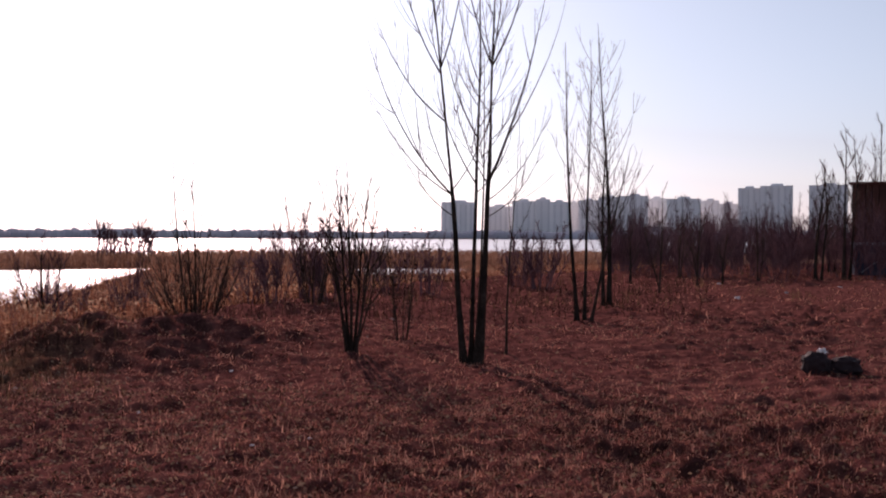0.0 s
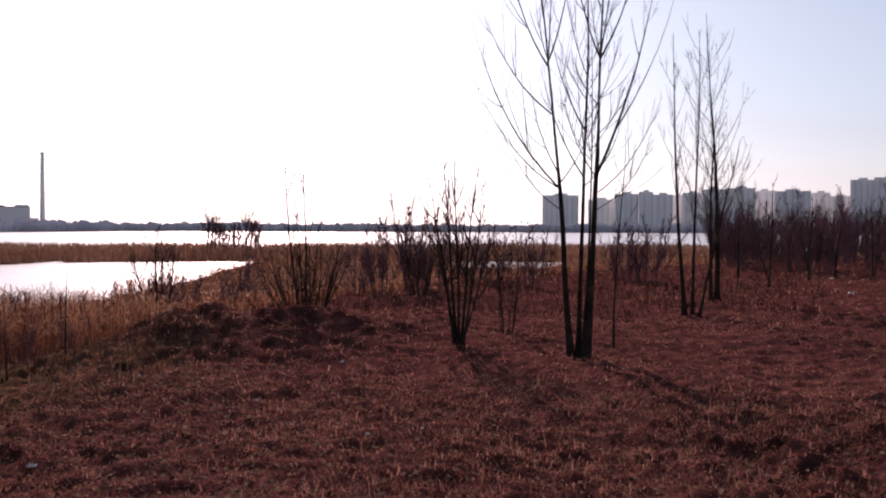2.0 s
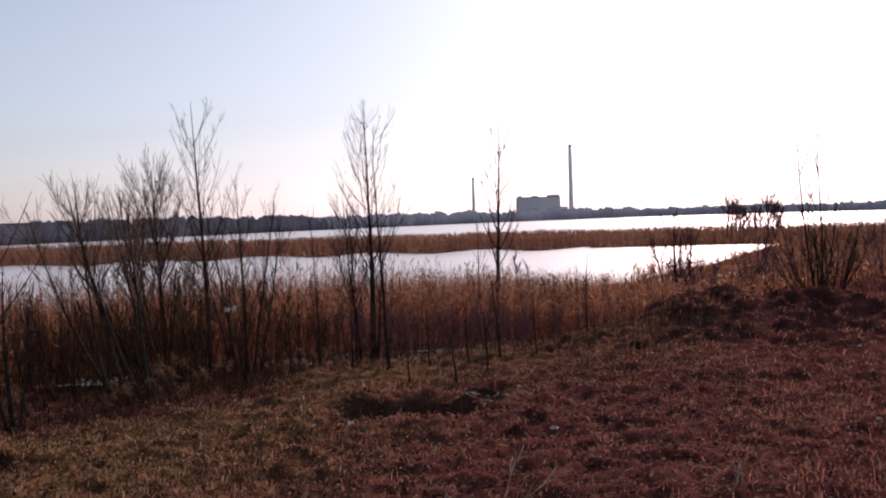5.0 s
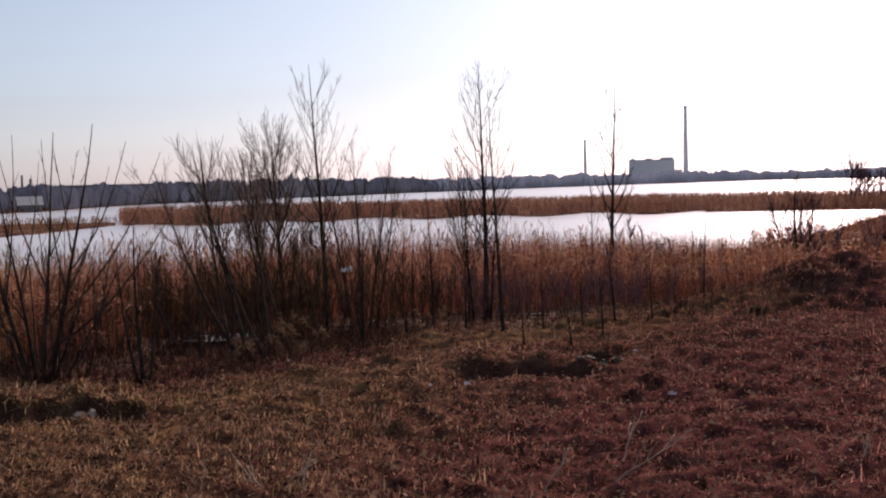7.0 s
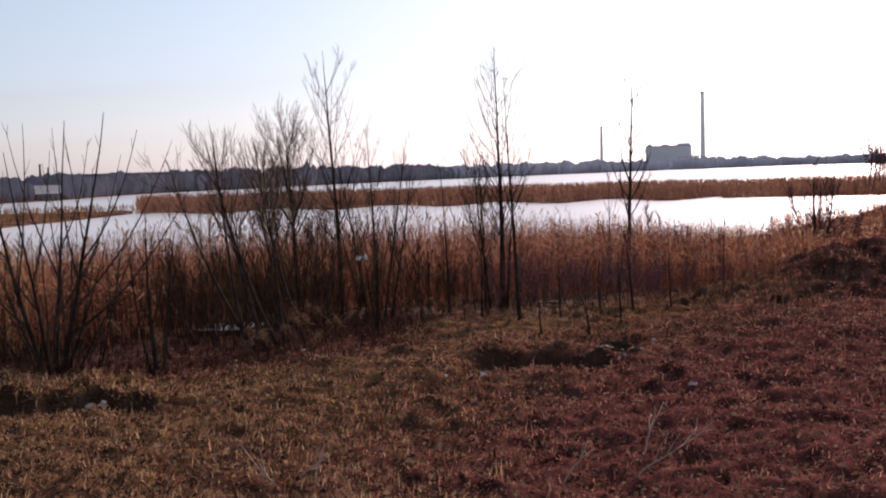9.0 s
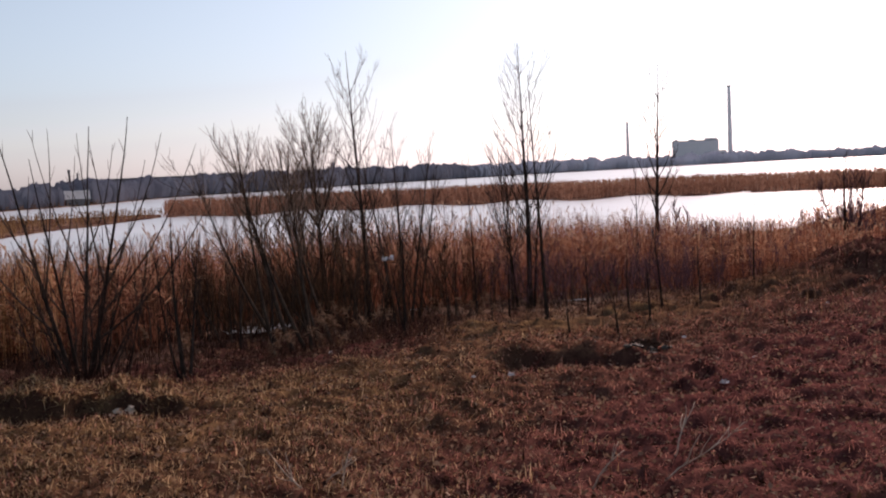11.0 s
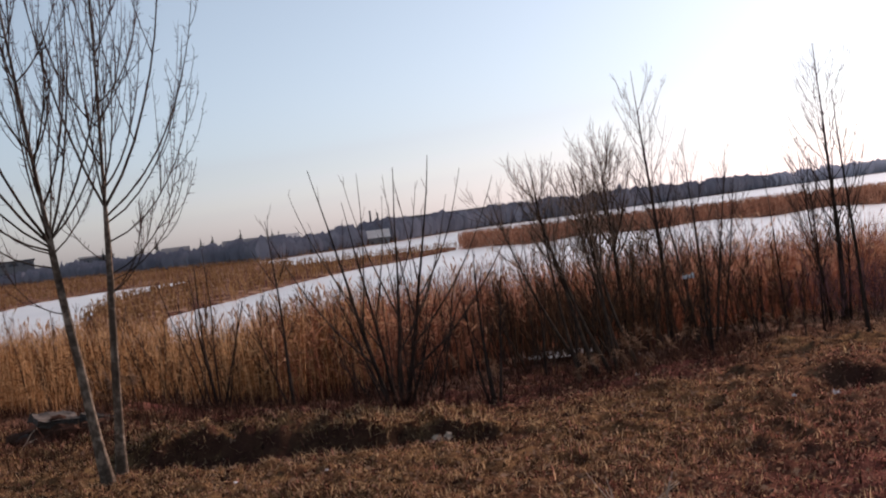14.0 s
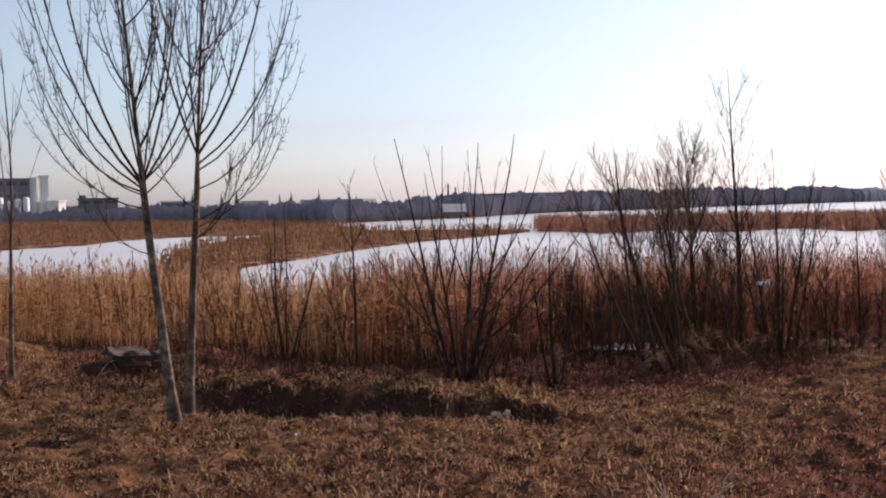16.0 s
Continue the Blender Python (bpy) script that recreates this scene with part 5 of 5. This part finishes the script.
# ---- heaps, litter and dead wood ----
def lump(name, bearing, d, sx, sy, sz, mat, label, category, seed, rough=0.3, sink=0.15, group="", lift=0.0, parent_part=None):
    """A rounded uneven solid lying on the ground."""
    x, y, z = at(bearing, d)
    rng = random.Random(seed)
    bm = bmesh.new()
    bmesh.ops.create_icosphere(bm, subdivisions=3, radius=1)
    off = Vector((rng.uniform(-9, 9), rng.uniform(-9, 9), rng.uniform(-9, 9)))
    for q in bm.verts:
        k = 1 + rough * noise.noise(q.co * 1.6 + off) + rough * 0.5 * noise.noise(q.co * 4.1 + off)
        q.co = Vector((q.co.x * sx * k, q.co.y * sy * k, max(q.co.z * sz * k, -sz * 0.75)))
    me = bpy.data.meshes.new(name)
    bm.to_mesh(me)
    bm.free()
    me.materials.append(mat)
    ob = new(name, me)
    ob.matrix_world = pose(x, y, z + sz * (0.75 - sink) + lift, 0, 0, bearing + rng.uniform(-40, 40))
    return tagged(ob, label, category, group)


def crumpled(name, bearing, d, size, label, seed, mat=None, category="litter", group="", lift=0.0, tall=0.6):
    """A crumpled sheet with a little thickness."""
    x, y, z = at(bearing, d)
    rng = random.Random(seed)
    bm = bmesh.new()
    bmesh.ops.create_grid(bm, x_segments=7, y_segments=6, size=size / 2)
    off = Vector((rng.uniform(-9, 9), rng.uniform(-9, 9), 0))
    for q in bm.verts:
        p = q.co / size * 3 + off
        q.co += Vector((noise.noise(p) * size * .3, noise.noise(p + Vector((5, 0, 0))) * size * .3, abs(noise.noise(p * 1.3 + Vector((0, 7, 0)))) * size * tall))
    bmesh.ops.solidify(bm, geom=bm.faces[:], thickness=0.004)
    me = bpy.data.meshes.new(name)
    bm.to_mesh(me)
    bm.free()
    me.materials.append(mat or PLASTIC)
    ob = new(name, me)
    ob.matrix_world = pose(x, y, z + 0.02 + lift, rng.uniform(-12, 12), rng.uniform(-12, 12), rng.uniform(0, 360))
    return tagged(ob, label, category, group)


for q, (b, d, s) in enumerate([(3.4, 17.3, 0.12), (13.5, 10.8, 0.07), (-22.1, 7.2, 0.09), (-18.1, 24.2, 0.25), (48.7, 6.7, 0.05), (46.2, 6.75, 0.09), (32.6, 6.55, 0.10), (30.6, 7.5, 0.06), (34.8, 8.4, 0.06), (12.2, 6.8, 0.06), (8.6, 6.9, 0.04), (26.0, 10.2, 0.06),
                           (19.0, 8.3, 0.05), (38.4, 9.2, 0.07), (57.5, 8.6, 0.06), (-12.3, 16.0, 0.07), (-21.0, 27.0, 0.2), (-17.0, 30.0, 0.2), (-24.0, 31.0, 0.25), (5.0, 14.2, 0.06), (84.0, 6.2, 0.04), (78.5, 5.9, 0.04)]):
    crumpled("litter_scrap", b, d, s * 0.5, "small crumpled white scrap of plastic in the grass", 300 + q, group="scraps in the grass", tall=0.9)
crumpled("rag", 70.7, 6.7, 0.16, "dirty white rag at the foot of the earth ridge", 331, DEAD_WOOD, "rag")
crumpled("plastic_bag", 53.15, 13.0, 0.15, "torn white plastic bag caught in a bush", 332, None, "plastic bag", lift=0.98, tall=0.9)
crumpled("rag", 104.85, 8.25, 0.16, "crumpled white rag in the grass", 333, None, "rag")
lump("stone", 104.95, 9.3, 0.18, 0.14, 0.13, WHITE_WALL, "whitish lump of broken concrete in the grass", "stone", 341)
lump("stone", 100.5, 9.2, 0.10, 0.08, 0.06, SLAB, "small dark concrete block beside a sapling", "stone", 342, 0.15)
for q, (b, d, sx, sz) in enumerate([(37.6, 7.75, 0.11, 0.09), (36.9, 7.8, 0.08, 0.07), (27.0, 10.6, 0.14, 0.09), (62.5, 7.0, 0.06, 0.04)]):
    lump("earth_clod", b, d, sx * 0.85, sx * .7, sz * 0.7, SOIL, "dark clod of turned-up earth", "clod", 350 + q, 0.9)

for q, (b, d, sx) in enumerate([(37.9, 7.62, 0.06), (37.2, 7.7, 0.08), (36.5, 7.66, 0.05), (36.9, 7.5, 0.04), (38.5, 7.5, 0.04), (36.0, 7.8, 0.05)]):
    lump("stone", b, d, sx, sx * .7, sx * .4, SLAB, "small pale broken lump beside the cut in the turf", "stone", 360 + q, 0.6, group="broken lumps")


def dumped_slab():
    x, y, z = at(92.3, 9.5)
    top = root("broken_slab", x, y, z, math.degrees(math.atan2(-x, y)), "broken concrete slab lying on a dark heap of earth", "concrete slab")
    rng = random.Random(61)
    for name, (x0, x1, y0, y1, z0, z1), tilt in (("slab", (-0.3, 0.12, -0.16, 0.2, 0.17, 0.24), (0.1, 0.12, 0.2)), ("fragment", (0.16, 0.42, -0.12, 0.1, 0.1, 0.19), (-0.2, 0.25, -0.4)), ("fragment", (-0.5, -0.3, -0.2, 0.0, 0.0, 0.1), (0.2, -0.3, 0.7))):
        bm = box(x0, x1, y0, y1, z0, z1)
        bmesh.ops.subdivide_edges(bm, edges=bm.edges[:], cuts=4, use_grid_fill=True)
        for q in bm.verts:
            w = noise.noise_vector(q.co * 9 + Vector((rng.random(), 0, 0)))
            q.co += w * 0.035
        bmesh.ops.rotate(bm, cent=((x0 + x1) / 2, 0, z0), matrix=Euler(tilt).to_matrix(), verts=bm.verts[:])
        part(name, bm, SLAB, top)
    bm = bmesh.new()
    bmesh.ops.create_icosphere(bm, subdivisions=4, radius=1)
    for q in bm.verts:
        k = 1 + .45 * noise.noise(q.co * 2.2) + .2 * noise.noise(q.co * 6)
        q.co = Vector((q.co.x * .55 * k, q.co.y * .36 * k, max(q.co.z * .2 * k, -.08)))
    part("earth_heap", bm, SOIL, top, "dark earth heap")


dumped_slab()


def sacks():
    """Two dark sacks side by side with a white bag on top."""
    x, y, z = at(-23.55, 11.25)
    for k, (ox, w, turn) in enumerate(((-0.17, 0.16, 8), (0.16, 0.17, -6))):
        bm = bmesh.new()
        bmesh.ops.create_icosphere(bm, subdivisions=3, radius=1)
        for q in bm.verts:
            f = 1 + .3 * noise.noise(q.co * 2.5 + Vector((k * 5, 0, 0))) + .06 * noise.noise(q.co * 8)
            c = Vector((math.copysign(abs(q.co.x) ** .7, q.co.x), math.copysign(abs(q.co.y) ** .8, q.co.y), math.copysign(abs(q.co.z) ** .8, q.co.z)))
            q.co = Vector((c.x * w * f, c.y * .13 * f, max(c.z * (.15 - .04 * k) * f, -.09)))
        me = bpy.data.meshes.new("sack")
        bm.to_mesh(me)
        bm.free()
        me.materials.append(RUBBER)
        ob = new("sack", me)
        a = math.atan2(-x, y)
        ob.matrix_world = pose(x + ox * math.cos(a), y + ox * math.sin(a), z + 0.085, 0, 0, -23.9 + turn)
        tagged(ob, "dark blue-black rubbish sack lying in the grass", "sack", "dumped sacks")


sacks()
crumpled("plastic_bag", -22.95, 11.22, 0.085, "crumpled white plastic bag on the sacks", 334, None, "plastic bag", lift=0.2, tall=1.3)


def dead_branch(bearing, d, length, lean, label, seed, forks=3, mat=None):
    x, y, z = at(bearing, d)
    rng = np.random.default_rng(seed)
    top = root("dead_branch", x, y, z - 0.03, bearing, label, "branch")
    main = path(rng, (0, 0, 0), (math.sin(radians(lean)), 0.2, math.cos(radians(lean))), length, 6, -0.15, 0.12)
    t = Tubes()
    t.add(main, np.linspace(0.0055, 0.002, 7), 5)
    t.build("stem", mat or DEAD_WOOD, top)
    for k in range(forks):
        p, h = along(main, rng.uniform(0.25, 0.8))
        t = Tubes()
        t.add(path(rng, p, sideways(rng, h, 40, rng.random() * 360), length * rng.uniform(0.25, 0.5), 4, 0.2, 0.12), np.linspace(0.0038, 0.0016, 5), 4)
        t.build("side_twig", mat or DEAD_WOOD, top)


for q, (b, d, ln, lean) in enumerate([(59.6, 4.5, 0.32, 25), (60.6, 4.4, 0.4, -42), (58.4, 4.4, 0.3, 8), (41.9, 4.5, 0.38, 20), (37.4, 4.6, 0.55, 40), (36.3, 4.9, 0.5, 30), (33.5, 5.1, 0.3, 55), (95.0, 9.0, 0.35, 30), (21.0, 4.9, 0.25, 20)]):
    dead_branch(b, d, ln * 0.8, lean, "pale dead forked twig standing in the grass", 370 + q)


def ice_patch(bearing, d, w, l, seed):
    """A thin leftover sheet of ice or snow in a hollow."""
    x, y, z = at(bearing, d)
    rng = random.Random(seed)
    bm = bmesh.new()
    ring = []
    for k in range(22):
        a = 2 * math.pi * k / 22
        f = 1 + .3 * noise.noise(Vector((math.cos(a) * 1.5 + seed, math.sin(a) * 1.5, 0)))
        px, py = math.cos(a) * w * f, math.sin(a) * l * f
        c, s = math.cos(radians(bearing)), math.sin(radians(bearing))
        gx, gy = x + px * c - py * s, y + px * s + py * c
        ring.append(bm.verts.new((gx, gy, float(relief(gx, gy)) + 0.05)))
    f = bm.faces.new(ring)
    bmesh.ops.solidify(bm, geom=[f], thickness=0.03)
    me = bpy.data.meshes.new("ice_patch")
    bm.to_mesh(me)
    bm.free()
    me.materials.append(ICE)
    tagged(new("ice_patch", me), "small leftover sheet of pale ice in the wet hollow", "ice")


ice_patch(61.6, 14.6, 0.62, 1.3, 1)
ice_patch(45.2, 16.8, 0.45, 0.3, 2)
ice_patch(50.8, 17.0, 0.4, 0.25, 3)
ice_patch(41.2, 16.6, 0.35, 0.3, 4)
ice_patch(13.6, 122, 2.5, 6, 5)
ice_patch(12.4, 120, 2.0, 5, 6)


def reed_tuft(bearing, d, count, height, seed):
    """A few pale feathery stalks leaning together."""
    rng = np.random.default_rng(seed)
    x, y, z = at(bearing, d)
    top = root("grass_tuft", x, y, z - 0.03, bearing, "pale feathery tuft of dead reed grass on the bank", "grass tuft", "pale tufts")
    stalks = Tubes()
    for k in range(count):
        a = rng.normal(math.pi, 0.9)
        lean = rng.uniform(0.05, 0.35)
        p = path(rng, (rng.normal(0, .12), rng.normal(0, .08), 0), (math.cos(a) * lean, math.sin(a) * lean, 1), height * rng.uniform(0.6, 1.1), 8, -0.9, 0.05)
        stalks.add(p, np.linspace(0.0032, 0.0016, 9), 3)
        if k % 2 == 0:
            t = Tubes()
            for j in range(26):
                at_p, h = along(p, rng.uniform(0.7, 0.99))
                t.add(path(rng, at_p, h + rng.normal(0, 0.35, 3), rng.uniform(0.05, 0.11), 3, -1.6, 0.08), (0.0024, 0.003, 0.0022, 0.001), 3)
            t.build("plume", PLUME, top)
    tagged(stalks.build("stalk", WEED, top), kind="stuff")


for q, (b, d, n, h) in enumerate([(55.6, 9.2, 7, 0.55), (56.6, 9.0, 6, 0.5), (57.9, 8.9, 8, 0.55), (59.0, 8.8, 6, 0.45), (54.2, 9.4, 6, 0.5), (60.9, 8.6, 6, 0.35), (88.5, 9.6, 14, 0.5), (89.4, 9.9, 12, 0.45), (66.0, 9.6, 10, 0.5), (47.0, 10.5, 10, 0.5), (44.6, 15.6, 12, 0.45), (42.6, 15.9, 12, 0.4), (40.6, 16.2, 12, 0.45), (38.4, 16.6, 12, 0.4), (46.6, 15.2, 10, 0.4), (50.2, 13.8, 10, 0.45), (36.4, 17.2, 12, 0.45)]):
    reed_tuft(b, d, n, h, 420 + q)
